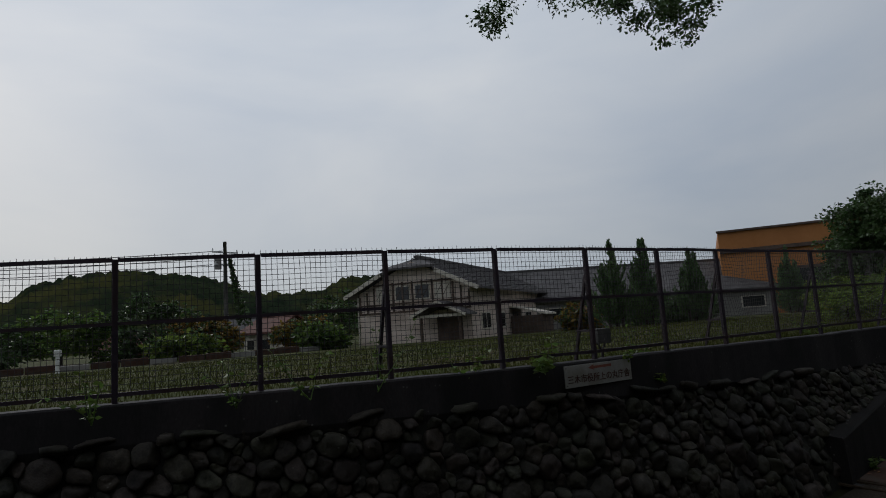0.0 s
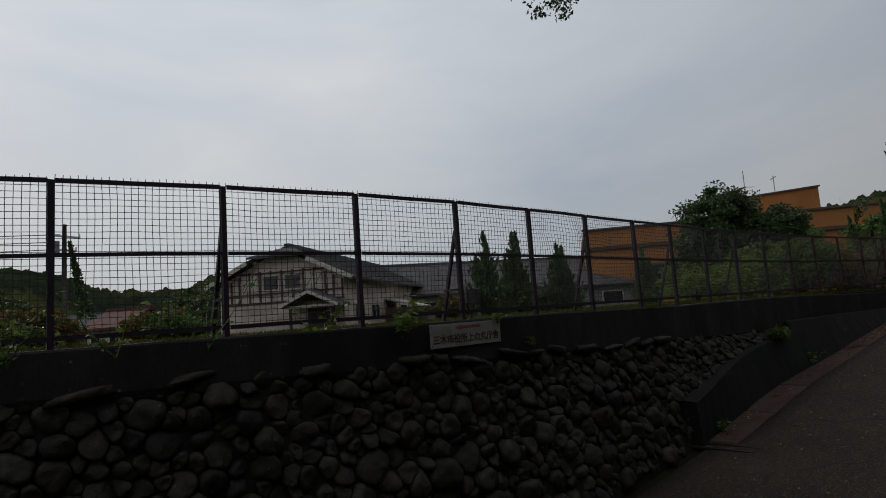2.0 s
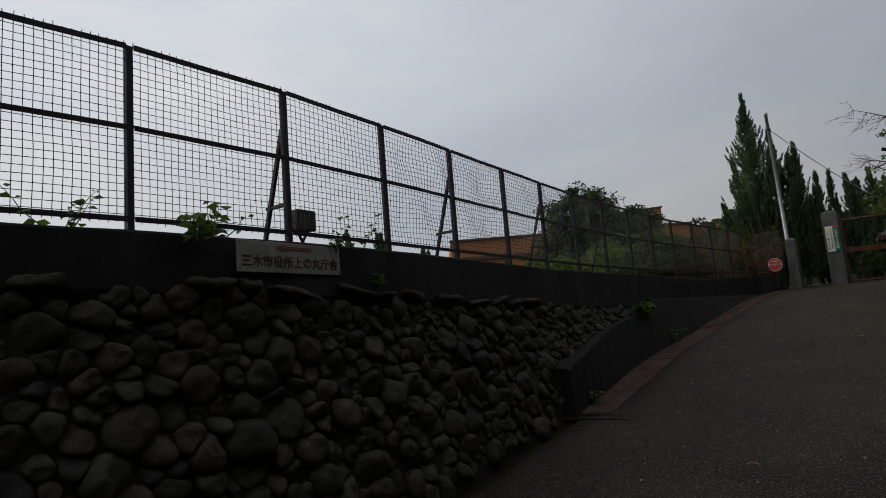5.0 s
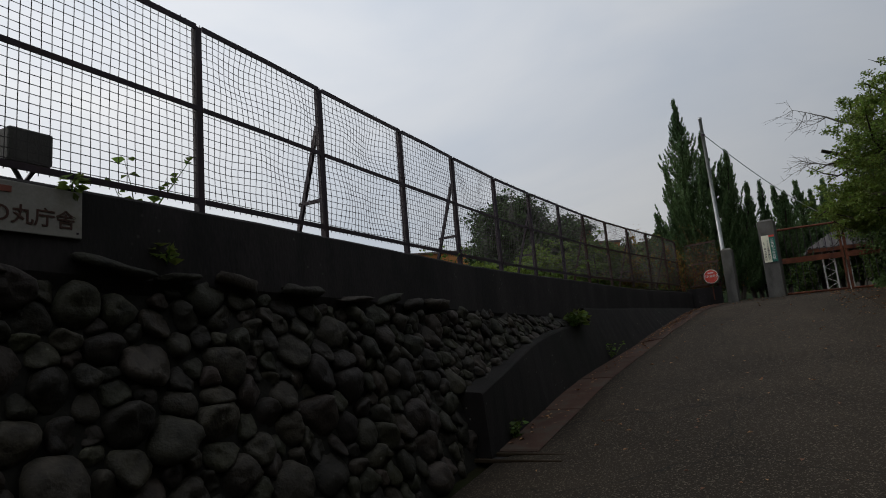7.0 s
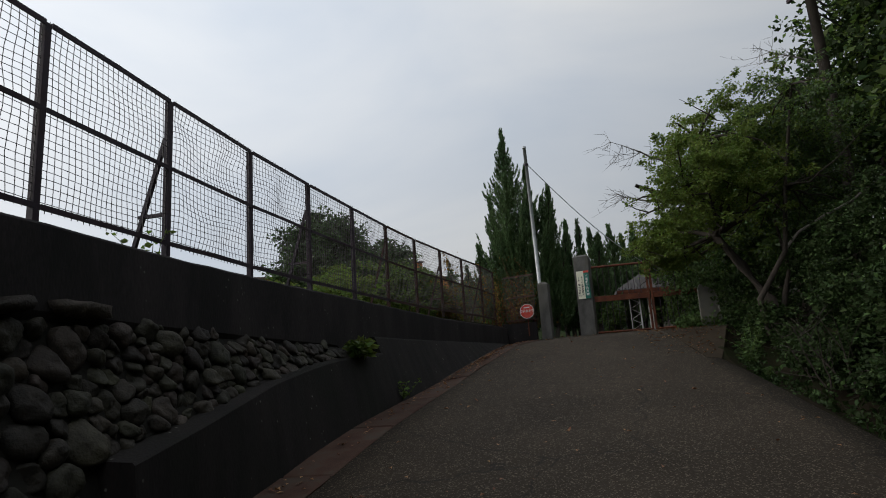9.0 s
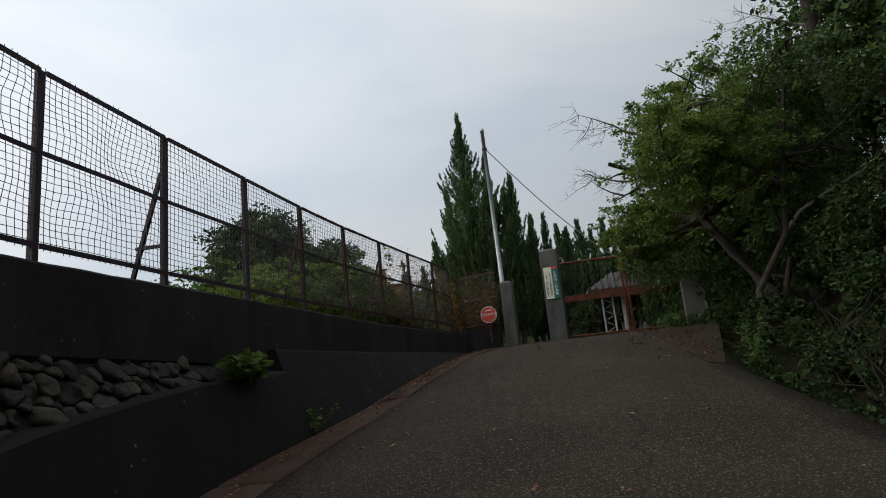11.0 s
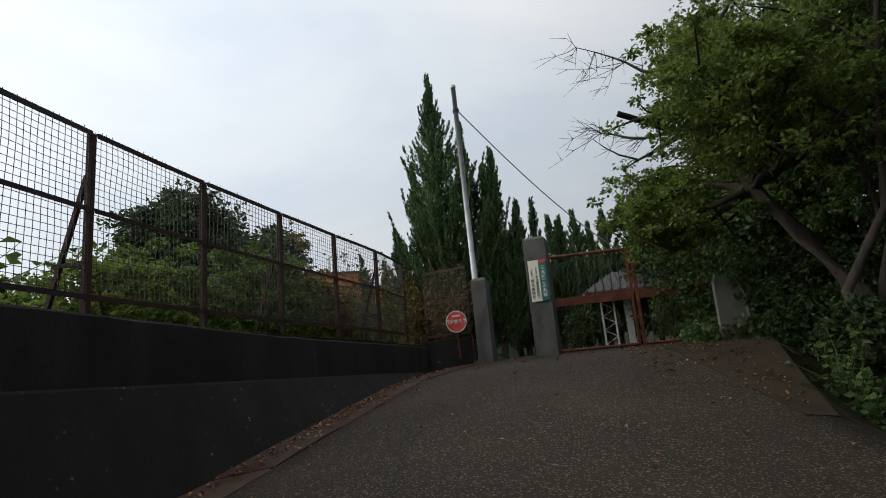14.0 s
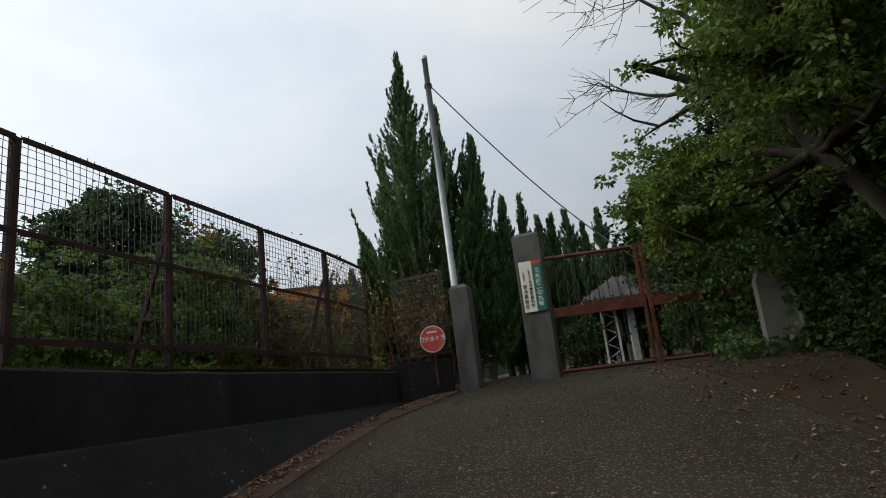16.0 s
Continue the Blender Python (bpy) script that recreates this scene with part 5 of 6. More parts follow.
# -- weeds on the wall --
def weed(name, base, stems, height, leaf, mat, seed, label, droop=0.3):
    rng = np.random.default_rng(seed)
    ob = thing(name, base, label, "weed")
    b = Vector(base)
    st, P, W = Shape(), [], []
    for _ in range(stems):
        t = b + Vector((rng.normal() * height * 0.35, rng.normal() * height * 0.3, height * rng.uniform(0.6, 1)))
        pl = limb_points(b, t, rng, 0.08, 5)
        st.tube(pl, [0.006, 0.005, 0.005, 0.004, 0.003, 0.002], 4)
        for k in range(1, 6):
            for _ in range(2):
                d = Vector((rng.normal(), rng.normal(), -droop + 0.4 * rng.random())).normalized()
                P.append((pl[k] + d * leaf * 0.55)[:])
                W.append(d[:])
    part("stem", st, LEAF_MID, ob)
    leaf_part("foliage", np.array(P), np.array(W), leaf, 0.28, mat, ob, rng)
    return ob


weed("broad_leaf_weed", (16.0, 5.2, 1.79), 9, 0.26, 0.17, LEAF_BRIGHT, 1, "broad-leaved bright green plant growing on the wall ledge")
weed("broad_leaf_weed", (15.7, 5.18, 1.78), 6, 0.22, 0.12, LEAF_MID, 2, "broad-leaved green plant growing on the wall ledge")
weed("small_weed", (16.9, 4.92, 1.15), 4, 0.3, 0.07, LEAF_MID, 3, "small upright weed at the foot of the wall")
for i, (x, y, h) in enumerate(((20.6, -0.95, 0.55), (21.2, -1.15, 0.75), (20.1, -0.8, 0.4), (21.8, -1.3, 0.6), (19.6, -0.7, 0.35), (18.3, -0.55, 0.3))):
    weed("fern", (x, y, land(x, y) - 0.03), 8, h, 0.1, IVY, 60 + i, "light green leafy plant at the lane's overgrown edge")
weed("small_weed", (12.1, 5.02, 0.52), 6, 0.2, 0.08, LEAF_MID, 4, "small weed tuft at the foot of the wall")
for i, (x, y, h, n, lf) in enumerate(((8.05, 5.92, 0.55, 4, 0.09), (4.05, 6.0, 0.75, 3, 0.07), (3.3, 6.0, 0.7, 3, 0.07), (2.6, 6.1, 0.5, 4, 0.07), (5.2, 5.9, 0.4, 4, 0.08), (6.3, 5.85, 0.45, 5, 0.1), (12.6, 5.95, 0.4, 4, 0.08), (16.2, 6.0, 0.6, 5, 0.11), (17.3, 5.9, 0.7, 6, 0.11), (1.4, 6.2, 0.45, 5, 0.07))):
    weed("tall_weed", (x, y, 2.6), n, h, lf, LEAF_MID, 20 + i, "thin green weed growing behind the wall top")
weed("wall_weed", (8.0, 5.57, 2.3), 3, 0.14, 0.09, LEAF_BRIGHT, 41, "little fern growing from the wall face")
weed("wall_weed", (6.0, 5.57, 2.62), 4, 0.22, 0.12, LEAF_MID, 42, "leafy weed hanging over the wall by the board")
weed("wall_weed", (7.4, 5.56, 2.66), 2, 0.12, 0.09, LEAF_BRIGHT, 43, "green leaf hanging over the board's corner")


def grass_stuff():
    rng = np.random.default_rng(4)
    n = 70000
    x = rng.uniform(-6, 30, n)
    v = 0.25 + 16 * rng.random(n) ** 1.8
    y = np.array([fence_y(a) for a in x]) + v
    z = np.array([land(a, b) for a, b in zip(x, y)])
    h = 0.04 + 0.07 * rng.random(n) * np.clip(v, 0.4, 2)
    P = np.stack([x, y, z + h * 0.4], axis=1)
    W = np.stack([rng.normal(size=n) * 0.35, rng.normal(size=n) * 0.35, np.ones(n)], axis=1)
    ob = new("grass", mesh_of("grass", blades(P, W, 0.11, 0.055, rng, 0.02), quads(n), GRASS))
    tagged(ob, "uneven rough grass in the field", "grass", kind="stuff")


grass_stuff()


def fallen_leaves():
    rng = np.random.default_rng(6)
    P = []
    for x0, x1, y0, y1, k in ((8, 26, 0.0, 4.4, 260), (19.2, 25, -1.3, 0.9, 520)):
        x = rng.uniform(x0, x1, k)
        y = rng.uniform(y0, y1, k)
        P += [(a, b, surface(a, b) + 0.022) for a, b in zip(x, y) if b > right_edge(a) + 0.1 and b < fence_y(a) - 0.7]
    for k in range(420):
        a = rng.normal(20.8, 1.6) if k % 3 else rng.uniform(11.8, 25)
        b = fence_y(a) - 0.72 - abs(rng.normal()) * 0.16
        if 11.7 < a < 25.4:
            P.append((a, b, surface(a, b) + 0.03 + 0.02 * rng.random()))
    P = np.array(P)
    W = np.stack([rng.normal(size=len(P)), rng.normal(size=len(P)), rng.normal(size=len(P)) * 0.12], axis=1)
    W /= np.linalg.norm(W, axis=1, keepdims=True)
    side = np.cross(W, [0, 0, 1.0])
    s = 0.06 * rng.uniform(0.5, 1.35, (len(P), 1))
    V = np.empty((len(P), 4, 3))
    V[:, 0], V[:, 2] = P - W * s * 0.5, P + W * s * 0.5
    curl = np.array([0, 0, 1.0]) * s * rng.uniform(0.05, 0.3, (len(P), 1))
    V[:, 1], V[:, 3] = P + side * s * 0.3 + curl, P - side * s * 0.3 + curl
    ob = new("fallen_leaves", mesh_of("fallen_leaves", V.reshape(-1, 3), quads(len(P)), DRY))
    tagged(ob, "dry brown leaves scattered on the lane and gutter", "fallen leaves", kind="stuff")


fallen_leaves()

# ---- the far side of the field ----
def local_frame(x, y, z, turn):
    return pose(x, y, z, 0, 0, turn)


def boxed(m, c, size, bevel=0.0):
    return Shape().box((0, 0, 0), size, bevel=bevel, matrix=m @ Matrix.Translation(c))


def gable_hall():
    """An old timber hall: gable end towards the lane, half-hipped roof, porch and lean-to."""
    m = local_frame(17.2, 29.8, 1.95, -54)
    hall = thing("old_hall", (17.2, 29.8, 1.95), "old timber hall with pale boarded walls and grey roof", "house")
    w, eave, ridge, length = 3.5, 3.35, 5.1, 19.0
    k_w = w / 4.5
    # local x across the gable, y along the ridge away from the lane
    wall = Shape()
    wall.v = [m @ Vector(p) for p in ((-w, 0, -0.3), (w, 0, -0.3), (w, 0, eave), (0, 0, ridge - 0.12), (-w, 0, eave), (-w, length, -0.3), (w, length, -0.3), (w, length, eave), (0, length, ridge - 0.12), (-w, length, eave))]
    wall.f = [(0, 1, 2, 3, 4), (9, 8, 7, 6, 5), (1, 6, 7, 2), (5, 0, 4, 9)]
    part("wall", wall, PLASTER, hall, "faded pinkish boarded wall")
    for sgn in (-1, 1):
        roof = Shape()
        a, b = Vector((0, -0.6, ridge)), Vector((sgn * (w + 0.7), -0.6, eave - 0.25))
        c, d = Vector((sgn * (w + 0.7), length + 0.5, eave - 0.25)), Vector((0, length + 0.5, ridge))
        up = Vector((0, 0, 0.14))
        # the ridge end is cut back by a small half hip
        cut = Vector((sgn * 1.7, -0.6, ridge - 1.7 / (w + 0.7) * (ridge - eave + 0.25)))
        e = Vector((0, 0.9, ridge))
        pts = [e, cut, b, c, d]
        roof.v = [m @ p for p in pts] + [m @ (p + up) for p in pts]
        roof.f = [(4, 3, 2, 1, 0), (5, 6, 7, 8, 9)] + [(i, (i + 1) % 5, (i + 1) % 5 + 5, i + 5) for i in range(5)]
        rf = part("roof", roof, ROOF, hall)
        for k in range(14):
            t = (k + 0.5) / 14
            q0 = Vector((sgn * (w + 0.7) * t, 0.6 - 1.1 * min(1, t * 2.2), ridge - (ridge - eave + 0.25) * t + 0.15))
            q1 = Vector((q0.x, length + 0.5, q0.z))
            part("roof_batten", Shape().bar(m @ q0, m @ q1, 0.08, 0.05), ROOF, rf)
        part("bargeboard", Shape().bar(m @ (cut + Vector((0, -0.04, 0.02))), m @ (b + Vector((0, -0.04, 0.02))), 0.05, 0.22), CREAMWALL, hall)
    hip = Shape()
    hip.v = [m @ Vector(p) for p in ((-1.7, -0.62, ridge - 0.6), (1.7, -0.62, ridge - 0.6), (0, 0.9, ridge + 0.14), (-1.7, -0.62, ridge - 0.48), (1.7, -0.62, ridge - 0.48))]
    hip.f = [(0, 1, 4, 3), (3, 4, 2), (1, 0, 2)]
    part("hip", hip, ROOF, hall)
    part("ridge_cap", Shape().bar(m @ Vector((0, 0.7, ridge + 0.2)), m @ Vector((0, length + 0.5, ridge + 0.2)), 0.3, 0.16), ROOF, hall)
    # boards, bands and posts on the gable
    for k in range(12):
        z = 0.1 + k * 0.17
        part("board", boxed(m, (0, -0.02, z), (2 * w, 0.03, 0.155)), PLASTER, hall)
    for z, t in ((2.14, 0.1), (2.62, 0.08), (3.75, 0.08)):
        ww = w if z < eave else w * (ridge - z) / (ridge - eave) - 0.2
        part("band", boxed(m, (0, -0.05, z), (2 * ww, 0.06, t)), TIMBER, hall)
    for x in [k_w * q for q in (-4.4, -3.8, -3.2, -2.4, -1.6, -0.8, 0, 0.8, 1.6, 2.4, 3.2, 3.8, 4.4)]:
        top = min(3.85, eave + (ridge - eave) * (1 - abs(x) / w) - 0.25)
        part("timber_post", boxed(m, (x, -0.055, (top + 2.1) / 2), (0.09, 0.05, top - 2.1)), TIMBER, hall)
    for x in [k_w * q for q in (-2.4, -0.8, 0.8, 2.4)]:
        win = part("window", boxed(m, (x, -0.04, 3.2), (0.95, 0.05, 0.9)), CREAMWALL, hall, "white-framed upper window")
        for dx in (-0.23, 0.23):
            part("pane", boxed(m, (x + dx, -0.07, 3.2), (0.36, 0.02, 0.72)), GLASS if abs(x) < 1 else CREAMWALL, win)
            part("muntin", Shape().bar(m @ Vector((x + dx - 0.2, -0.085, 2.9)), m @ Vector((x + dx + 0.2, -0.085, 3.5)), 0.02, 0.03), TIMBER, win)
    # porch
    px = 2.2
    porch = part("porch", Shape().bar(m @ Vector((px - 1.1, -1.4, 0)), m @ Vector((px - 1.1, -1.4, 1.75)), 0.12, 0.12), TIMBER, hall)
    part("porch_post", Shape().bar(m @ Vector((px + 1.1, -1.4, 0)), m @ Vector((px + 1.1, -1.4, 1.75)), 0.12, 0.12), TIMBER, hall)
    part("porch_beam", Shape().bar(m @ Vector((px - 1.3, -1.42, 1.75)), m @ Vector((px + 1.3, -1.42, 1.75)), 0.12, 0.14), CREAMWALL, hall)
    for sgn in (-1, 1):
        s = Shape()
        s.v = [m @ Vector(p) for p in ((px, -1.75, 2.45), (px + sgn * 1.6, -1.75, 1.72), (px + sgn * 1.6, 0, 1.72), (px, 0, 2.45), (px, -1.75, 2.55), (px + sgn * 1.6, -1.75, 1.82), (px + sgn * 1.6, 0, 1.82), (px, 0, 2.55))]
        s.f = [(3, 2, 1, 0), (4, 5, 6, 7), (0, 1, 5, 4), (1, 2, 6, 5), (2, 3, 7, 6)]
        part("porch_roof", s, ROOF, hall)
        part("porch_bargeboard", Shape().bar(m @ Vector((px, -1.78, 2.48)), m @ Vector((px + sgn * 1.6, -1.78, 1.75)), 0.04, 0.14), CREAMWALL, hall)
    part("door", boxed(m, (px, -0.06, 0.85), (1.5, 0.06, 1.7)), TIMBER, hall, "dark double door")
    # long side: windows, lean-to
    for y in (2.2, 5.0, 11.5):
        sw = part("window", boxed(m, (w + 0.03, y, 1.35), (0.06, 1.6, 1.0)), CREAMWALL, hall, "white-framed side window")
        for dy in (-0.38, 0.38):
            part("pane", boxed(m, (w + 0.07, y + dy, 1.35), (0.02, 0.62, 0.82)), GLASS, sw)
    lean = Shape()
    lean.v = [m @ Vector(p) for p in ((w, 7, 2.1), (w + 2.4, 7, 1.5), (w + 2.4, 10, 1.5), (w, 10, 2.1), (w, 7, 2.2), (w + 2.4, 7, 1.6), (w + 2.4, 10, 1.6), (w, 10, 2.2))]
    lean.f = [(3, 2, 1, 0), (4, 5, 6, 7), (0, 1, 5, 4), (1, 2, 6, 5), (2, 3, 7, 6)]
    part("lean_to_roof", lean, CREAMWALL, hall)
    part("lean_to_wall", boxed(m, (w + 1.1, 8.5, 0.75), (2.1, 2.8, 1.5)), TIMBER, hall)
    part("drainpipe", Shape().tube([m @ Vector((-w - 0.05, -0.1, 0)), m @ Vector((-w - 0.05, -0.1, eave - 0.2))], 0.05, 8), CREAMWALL, hall)


gable_hall()


def simple_house(name, at, turn, size, ridge, wall_mat, roof_mat, label, windows=2, over=0.5):
    w, d, h = size
    m = local_frame(*at, turn)
    ob = thing(name, at, label, "house")
    wall = Shape()
    wall.v = [m @ Vector(p) for p in ((-w, 0, -0.5), (w, 0, -0.5), (w, 0, h), (0, 0, ridge - 0.1), (-w, 0, h), (-w, d, -0.5), (w, d, -0.5), (w, d, h), (0, d, ridge - 0.1), (-w, d, h))]
    wall.f = [(0, 1, 2, 3, 4), (9, 8, 7, 6, 5), (1, 6, 7, 2), (5, 0, 4, 9)]
    part("wall", wall, wall_mat, ob)
    for sgn in (-1, 1):
        s = Shape()
        k = (ridge - h) / w
        pts = [Vector((0, -over, ridge)), Vector((sgn * (w + over), -over, h - over * k)), Vector((sgn * (w + over), d + over, h - over * k)), Vector((0, d + over, ridge))]
        up = Vector((0, 0, 0.16))
        s.v = [m @ p for p in pts] + [m @ (p + up) for p in pts]
        s.f = [(3, 2, 1, 0), (4, 5, 6, 7)] + [(i, (i + 1) % 4, (i + 1) % 4 + 4, i + 4) for i in range(4)]
        part("roof", s, roof_mat, ob)
    part("ridge_cap", Shape().bar(m @ Vector((0, -over, ridge + 0.2)), m @ Vector((0, d + over, ridge + 0.2)), 0.3, 0.18), roof_mat, ob)
    for i in range(windows):
        for side_x, y in ((w + 0.03, d * (i + 0.5) / windows), (-w - 0.03, d * (i + 0.5) / windows)):
            win = part("window", boxed(m, (side_x, y, h * 0.55), (0.08, d / windows * 0.5, h * 0.36)), CREAMWALL, ob)
            part("pane", boxed(m, (side_x + math.copysign(0.045, side_x), y, h * 0.55), (0.02, d / windows * 0.44, h * 0.3)), GLASS, win)
    gw = part("window", boxed(m, (0, -0.04, h * 0.6), (w * 0.7, 0.08, h * 0.34)), CREAMWALL, ob)
    part("pane", boxed(m, (0, -0.09, h * 0.6), (w * 0.6, 0.02, h * 0.28)), GLASS, gw)
    return ob


simple_house("long_hall", (28.5, 41.5, 2.0), -117, (4.5, 24.0, 2.6), 5.0, GREYWALL, ROOF, "long grey hall with a low tiled roof behind the old hall", 6)
simple_house("red_roof_house", (14.6, 44.0, 1.4), 20, (1.7, 4.0, 2.2), 3.2, CREAMWALL, REDROOF, "small cream house with a red tiled roof across the field", 2, 0.4)
simple_house("red_roof_house", (8.5, 46.0, 0.9), 78, (2.2, 6.0, 1.8), 2.9, GREYWALL, REDROOF, "low house with a long red tiled roof", 3, 0.4)
simple_house("grey_roof_house", (-6.0, 52.0, 0.6), 60, (4.0, 9.0, 3.6), 5.2, GREYWALL, ROOF, "two-storey grey house with a dark tiled roof", 3, 0.8)
simple_house("grey_roof_house", (22.5, 70.0, 0.4), 75, (4.0, 9.0, 3.0), 5.0, GREYWALL, ROOF, "distant grey-roofed house below the hill", 3, 0.8)


def orange_block(at, turn, size, label, floors, cols, sloped=0.0):
    w, d, h = size
    m = local_frame(*at, turn)
    ob = thing("orange_building", at, label, "building")
    body = Shape()
    body.v = [m @ Vector(p) for p in ((0, 0, -1), (w, 0, -1), (w, d, -1), (0, d, -1), (0, 0, h - sloped), (w, 0, h), (w, d, h), (0, d, h - sloped))]
    body.f = [(0, 1, 5, 4), (1, 2, 6, 5), (2, 3, 7, 6), (3, 0, 4, 7), (4, 5, 6, 7)]
    part("wall", body, ORANGE, ob, "orange tiled wall")
    for x0, x1, z0, z1 in ((0, w, h - sloped, h),):
        part("coping", Shape().bar(m @ Vector((x0 - 0.1, -0.08, z0 + 0.05)), m @ Vector((x1 + 0.1, -0.08, z1 + 0.05)), 0.25, 0.16), TIMBER, ob)
    for f in range(floors):
        for c in range(cols):
            x = w * (c + 0.5) / cols
            z = (h - 1.5) * (f + 0.5) / floors
            win = part("window", boxed(m, (x, -0.04, z), (w / cols * 0.62, 0.1, (h - 1.5) / floors * 0.42)), TIMBER, ob)
            part("pane", boxed(m, (x, -0.1, z), (w / cols * 0.55, 0.02, (h - 1.5) / floors * 0.34)), GLASS, win)
    return ob


low_block = orange_block((45.7, 29.6, 1.8), -55, (21.0, 14.0, 7.35), "large orange tiled hall with a dark recessed entrance", 1, 1, -0.0)
m_low = local_frame(45.7, 29.6, 1.8, -55)
part("ledge", boxed(m_low, (10.5, -0.14, 5.75), (21.0, 0.3, 0.28)), TIMBER, low_block, "dark projecting ledge")
tower = orange_block((66.5, 23.5, 2.0), -48, (7.4, 8.0, 11.3), "orange tiled upper block with rooftop aerials", 2, 3, 0.6)
m_ant = local_frame(66.5, 23.5, 2.0, -48)
part("aerial", Shape().tube([m_ant @ Vector((0.6, 1, 10.4)), m_ant @ Vector((0.6, 1, 13.8))], 0.05, 5).bar(m_ant @ Vector((0.0, 1, 12.0)), m_ant @ Vector((1.6, 1, 12.0)), 0.05, 0.05).bar(m_ant @ Vector((0.2, 1, 11.6)), m_ant @ Vector((1.4, 1, 11.6)), 0.05, 0.05), GALV, tower)
part("aerial", Shape().tube([m_ant @ Vector((3.6, 1, 10.9)), m_ant @ Vector((3.6, 1, 13.0))], 0.05, 5).bar(m_ant @ Vector((3.3, 1, 12.6)), m_ant @ Vector((3.9, 1, 12.9)), 0.06, 0.1), GALV, tower)
orange_block((78.0, 20.0, 2.0), -48, (9.0, 8.0, 9.8), "lower orange tiled block beside the tower", 2, 3, 0.0)

# ---- utility poles and wires ----
def utility_pole(at, height, label, arms, seed, vine=False):
    ob = thing("utility_pole", at, label, "utility pole")
    x, y, z = at
    part("pole", Shape().tube([(x, y, z - 0.3), (x, y, z + height)], [0.17, 0.11], 12), PILLAR if vine else BARK, ob, smooth=True)
    for h, w in arms:
        arm = part("cross_arm", Shape().box((x, y, z + h), (w, 0.09, 0.1), 20, 0.01), GALV if vine else STEEL, ob)
        for k in (-0.45, 0, 0.45):
            part("insulator", Shape().tube([(x + k * w, y + k * w * 0.36, z + h + 0.04), (x + k * w, y + k * w * 0.36, z + h + 0.22)], [0.05, 0.035], 8), WHITE, arm)
    if vine:
        part("transformer", Shape().tube([(x - 0.45, y, z + height - 1.8), (x - 0.45, y, z + height - 1.0)], 0.22, 12), GREYWALL, ob)
        rng = np.random.default_rng(seed)
        t = rng.random(700)
        P = np.stack([x + 0.25 + 1.1 * t * (0.4 + rng.random(700)) * 0.9, y + rng.normal(size=700) * 0.15, z + height - 1.0 - 4.5 * t], axis=1)
        leaf_part("vine", P, rng.normal(size=P.shape), 0.25, 0.3, LEAF_DARK, ob, rng)
    return ob


utility_pole((9.0, 40.0, 1.6), 7.9, "concrete utility pole with transformer and hanging vine", ((7.2, 1.8), (6.4, 1.4)), 3, True)
utility_pole((23.9, -4.7, 2.6), 9.2, "dark timber utility pole with wires above the roadside trees", ((8.2, 1.5),), 4)


def cable(a, b, sag, r=0.02):
    a, b = Vector(a), Vector(b)
    pts = [a.lerp(b, i / 16) - Vector((0, 0, 4 * sag * (i / 16) * (1 - i / 16))) for i in range(17)]
    return solid("cable", Shape().tube(pts, r, 5), STEEL, a, "thin black overhead cable between poles", "cable", "overhead cables")


for k in range(3):
    cable((8.8 - 0.3 * k, 40, 8.9 - 0.45 * k), (-45, 46, 10.0 - 0.5 * k), 1.2, 0.025)
    cable((23.9, -4.78, 10.4 - 0.2 * k), (36, -18, 10.3 - 0.35 * k), 0.4, 0.022)
cable((23.9, -4.7, 10.9), (23.0, -3.0, 14.5), 0.05, 0.015)

# ---- mid-distance trees and litter of the town ----
for i, (x, y, r, h, m) in enumerate(((4.5, 40, 3.2, 4.0, LEAF_DARK), (0.0, 42, 3.4, 3.4, LEAF_MID), (-5.0, 40, 3.5, 3.2, LEAF_DARK), (7.0, 38, 2.2, 2.4, LEAF_AUTUMN), (19.5, 47, 3.2, 4.2, LEAF_DARK), (13.0, 37, 2.2, 1.8, LEAF_AUTUMN), (-11, 46, 4, 4, LEAF_DARK), (5.5, 33, 1.6, 1.2, LEAF_BRIGHT), (12.0, 31, 1.4, 1.2, LEAF_MID), (27, 27, 1.3, 1.3, LEAF_AUTUMN), (33, 25.5, 1.8, 1.6, LEAF_DARK), (29.5, 24.0, 1.6, 1.5, LEAF_DARK), (36, 26, 2.0, 1.8, LEAF_DARK), (50, 17, 4.0, 5.6, LEAF_MID), (58, 18, 4.5, 6.6, LEAF_MID), (66, 14, 5, 7.5, LEAF_DARK), (75, 8, 5, 8, LEAF_DARK), (48, 9, 3.4, 4.6, LEAF_MID))):
    z = land(x, y)
    broadleaf("distant_tree", (x, y, z), [(x, y, z - 0.2), (x, y, z + h * 0.4), (x, y, z + h * 0.8)], [((x, y, z + h * 0.55), (r, r, h * 0.55), 70), ((x + r * 0.6, y, z + h * 0.35), (r * 0.6, r * 0.6, h * 0.4), 24)],
              m, 200 + i, 0.32, 42, 0.6, "rounded tree standing across the field", "tree", 0.14, "trees across the field", 4, (LEAF_DARK, 0.3))
solid("blue_tarpaulin", Shape().box((18.2, 43.5, 1.95), (2.0, 1.2, 0.5), 15, 0.12), BLUE, (18.2, 43.5, 1.4), "bright blue tarpaulin over a low stack", "tarpaulin")
low_wall = thing("garden_wall", (2.0, 30.0, 2.0), "low broken reddish block wall across the field", "wall")
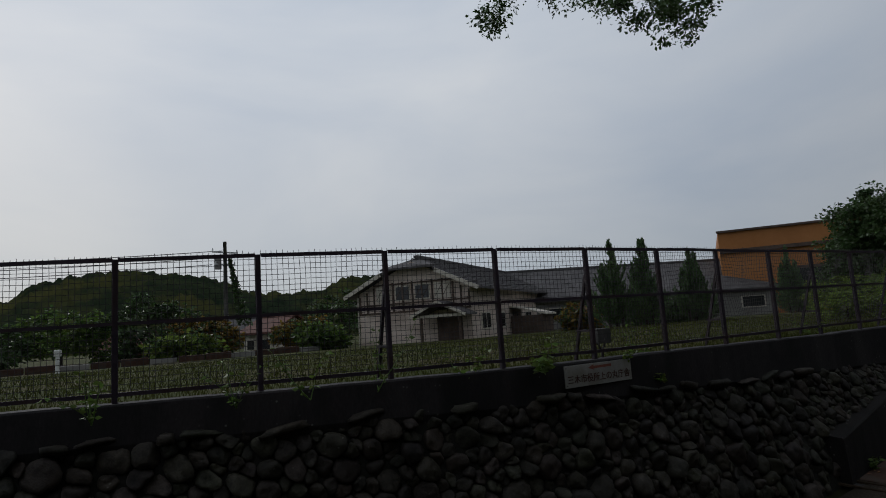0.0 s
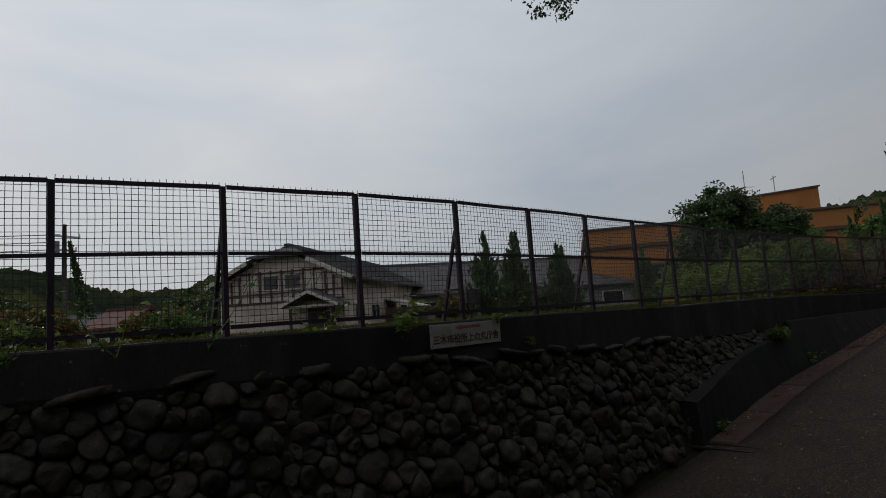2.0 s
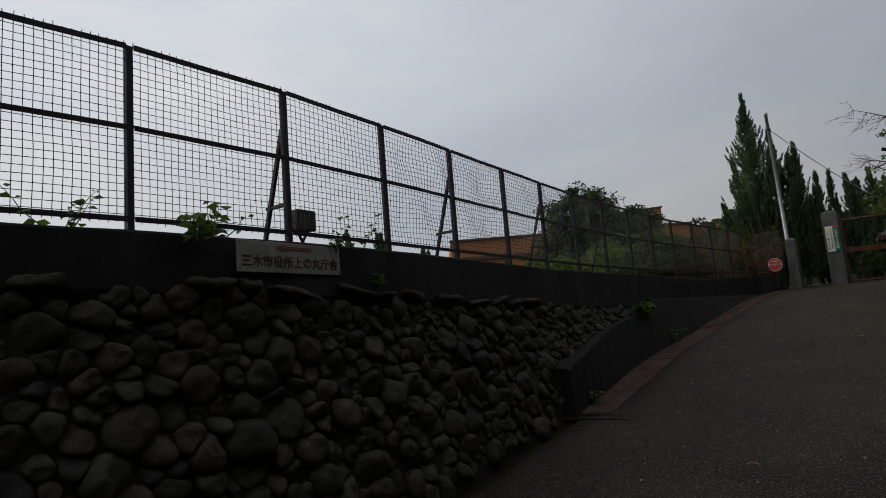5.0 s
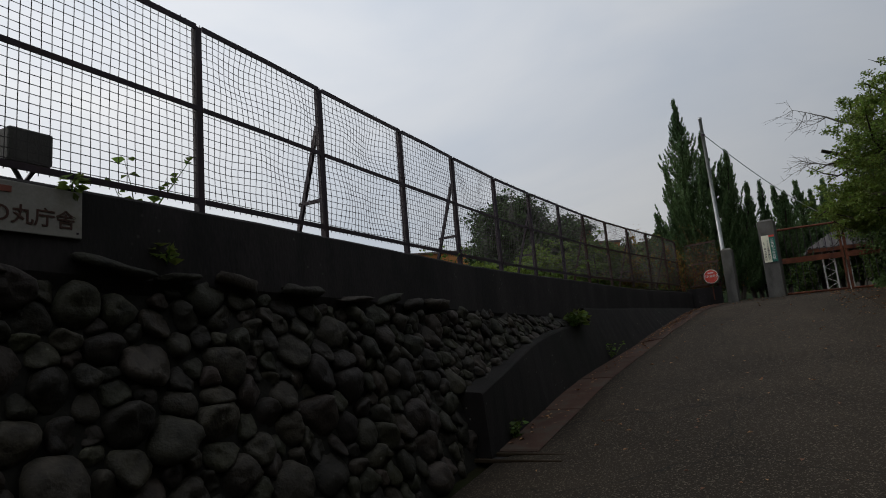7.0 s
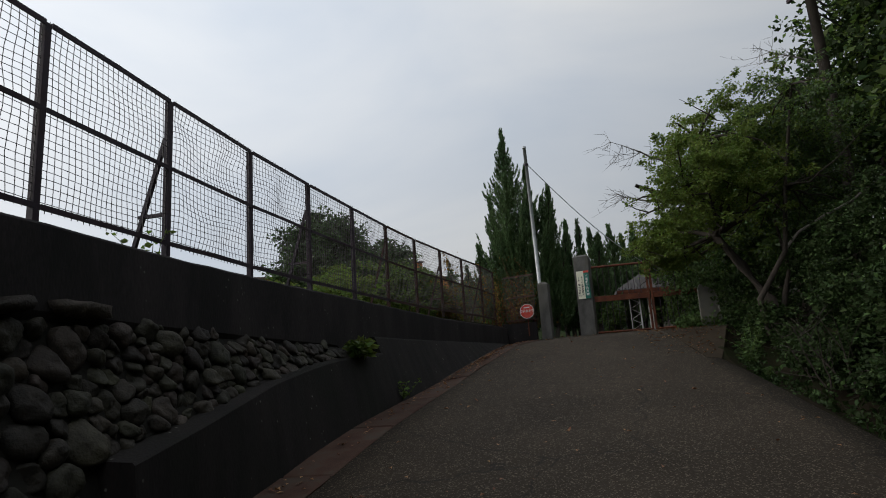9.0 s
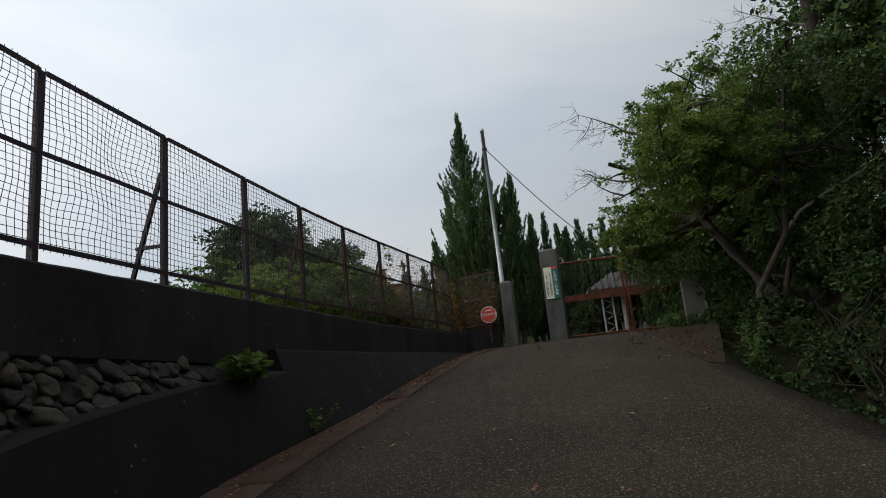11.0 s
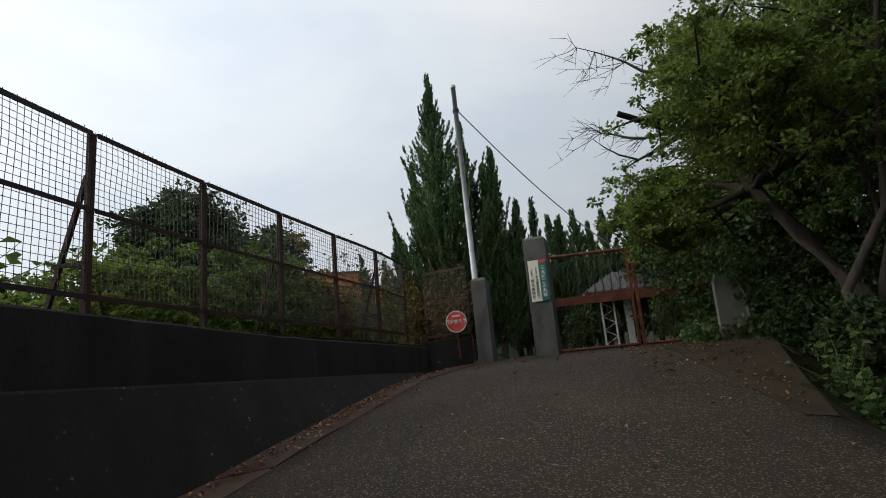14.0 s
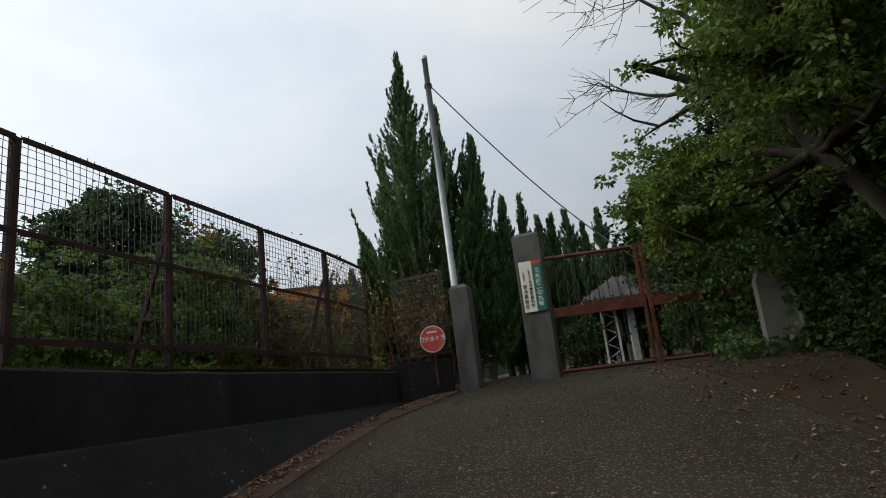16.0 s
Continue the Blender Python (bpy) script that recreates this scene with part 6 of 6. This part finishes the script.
for k in range(16):
    part("block", Shape().box((-6 + k * 1.15, 30.0 + 0.3 * math.sin(k), land(-6 + k * 1.15, 30) + 0.12), (1.1, 0.25, 0.24 + 0.08 * (k % 3)), 4 * math.sin(k * 1.7), 0.03), PAVER if k % 3 else GREYWALL, low_wall)
white_post = thing("water_tap_post", (0.4, 27.0, 2.3), "small white post with a round head across the field", "post")
part("post", Shape().tube([(0.4, 27, 2.2), (0.4, 27, 3.0)], 0.07, 8), WHITE, white_post)
part("head", Shape().box((0.4, 27, 3.12), (0.26, 0.1, 0.26), 0, 0.05), WHITE, white_post)


# ---- wooded hills on the skyline ----
def build_hills():
    az = np.arange(-40, 165, 0.16)
    elev = np.interp(az, [-40, 0, 8, 14, 20, 45, 58, 64, 67.9, 71, 75.7, 78.2, 81.5, 86, 90, 93.7, 95.8, 98, 110, 165],
                     [0.10, 0.11, 0.13, 0.11, 0.06, 0.045, 0.07, 0.085, 0.086, 0.066, 0.066, 0.08, 0.099, 0.107, 0.104, 0.089, 0.06, 0.05, 0.07, 0.1])
    rows = 26
    V = []
    for i, a in enumerate(az):
        ca, sa = math.cos(radians(a)), math.sin(radians(a))
        for k in range(rows):
            t = k / (rows - 1)
            r = 190 + 130 * t
            h = 320 * elev[i] * math.sin(min(1, t * 1.02) * math.pi / 2) ** 0.8
            q = Vector((r * ca / 9, r * sa / 9, 0))
            h += (2.4 * noise.noise(q) + 1.9 * noise.noise(q * 2.7) + 1.3 * noise.noise(q * 7)) * min(1, 4 * t)
            V.append((r * ca, r * sa, 1.2 + h))
    V = np.array(V)
    n = len(az)
    i, k = np.meshgrid(np.arange(n - 1), np.arange(rows - 1), indexing='ij')
    F = np.stack([i * rows + k, (i + 1) * rows + k, (i + 1) * rows + k + 1, i * rows + k + 1], axis=-1).reshape(-1, 4)
    me = mesh_of("backdrop_hills", V, F, HILL)
    tagged(new("backdrop_hills", me), "low wooded hills on the skyline", "hill", kind="structure")


build_hills()

# ---- the stones of the wall ----
build_stones()
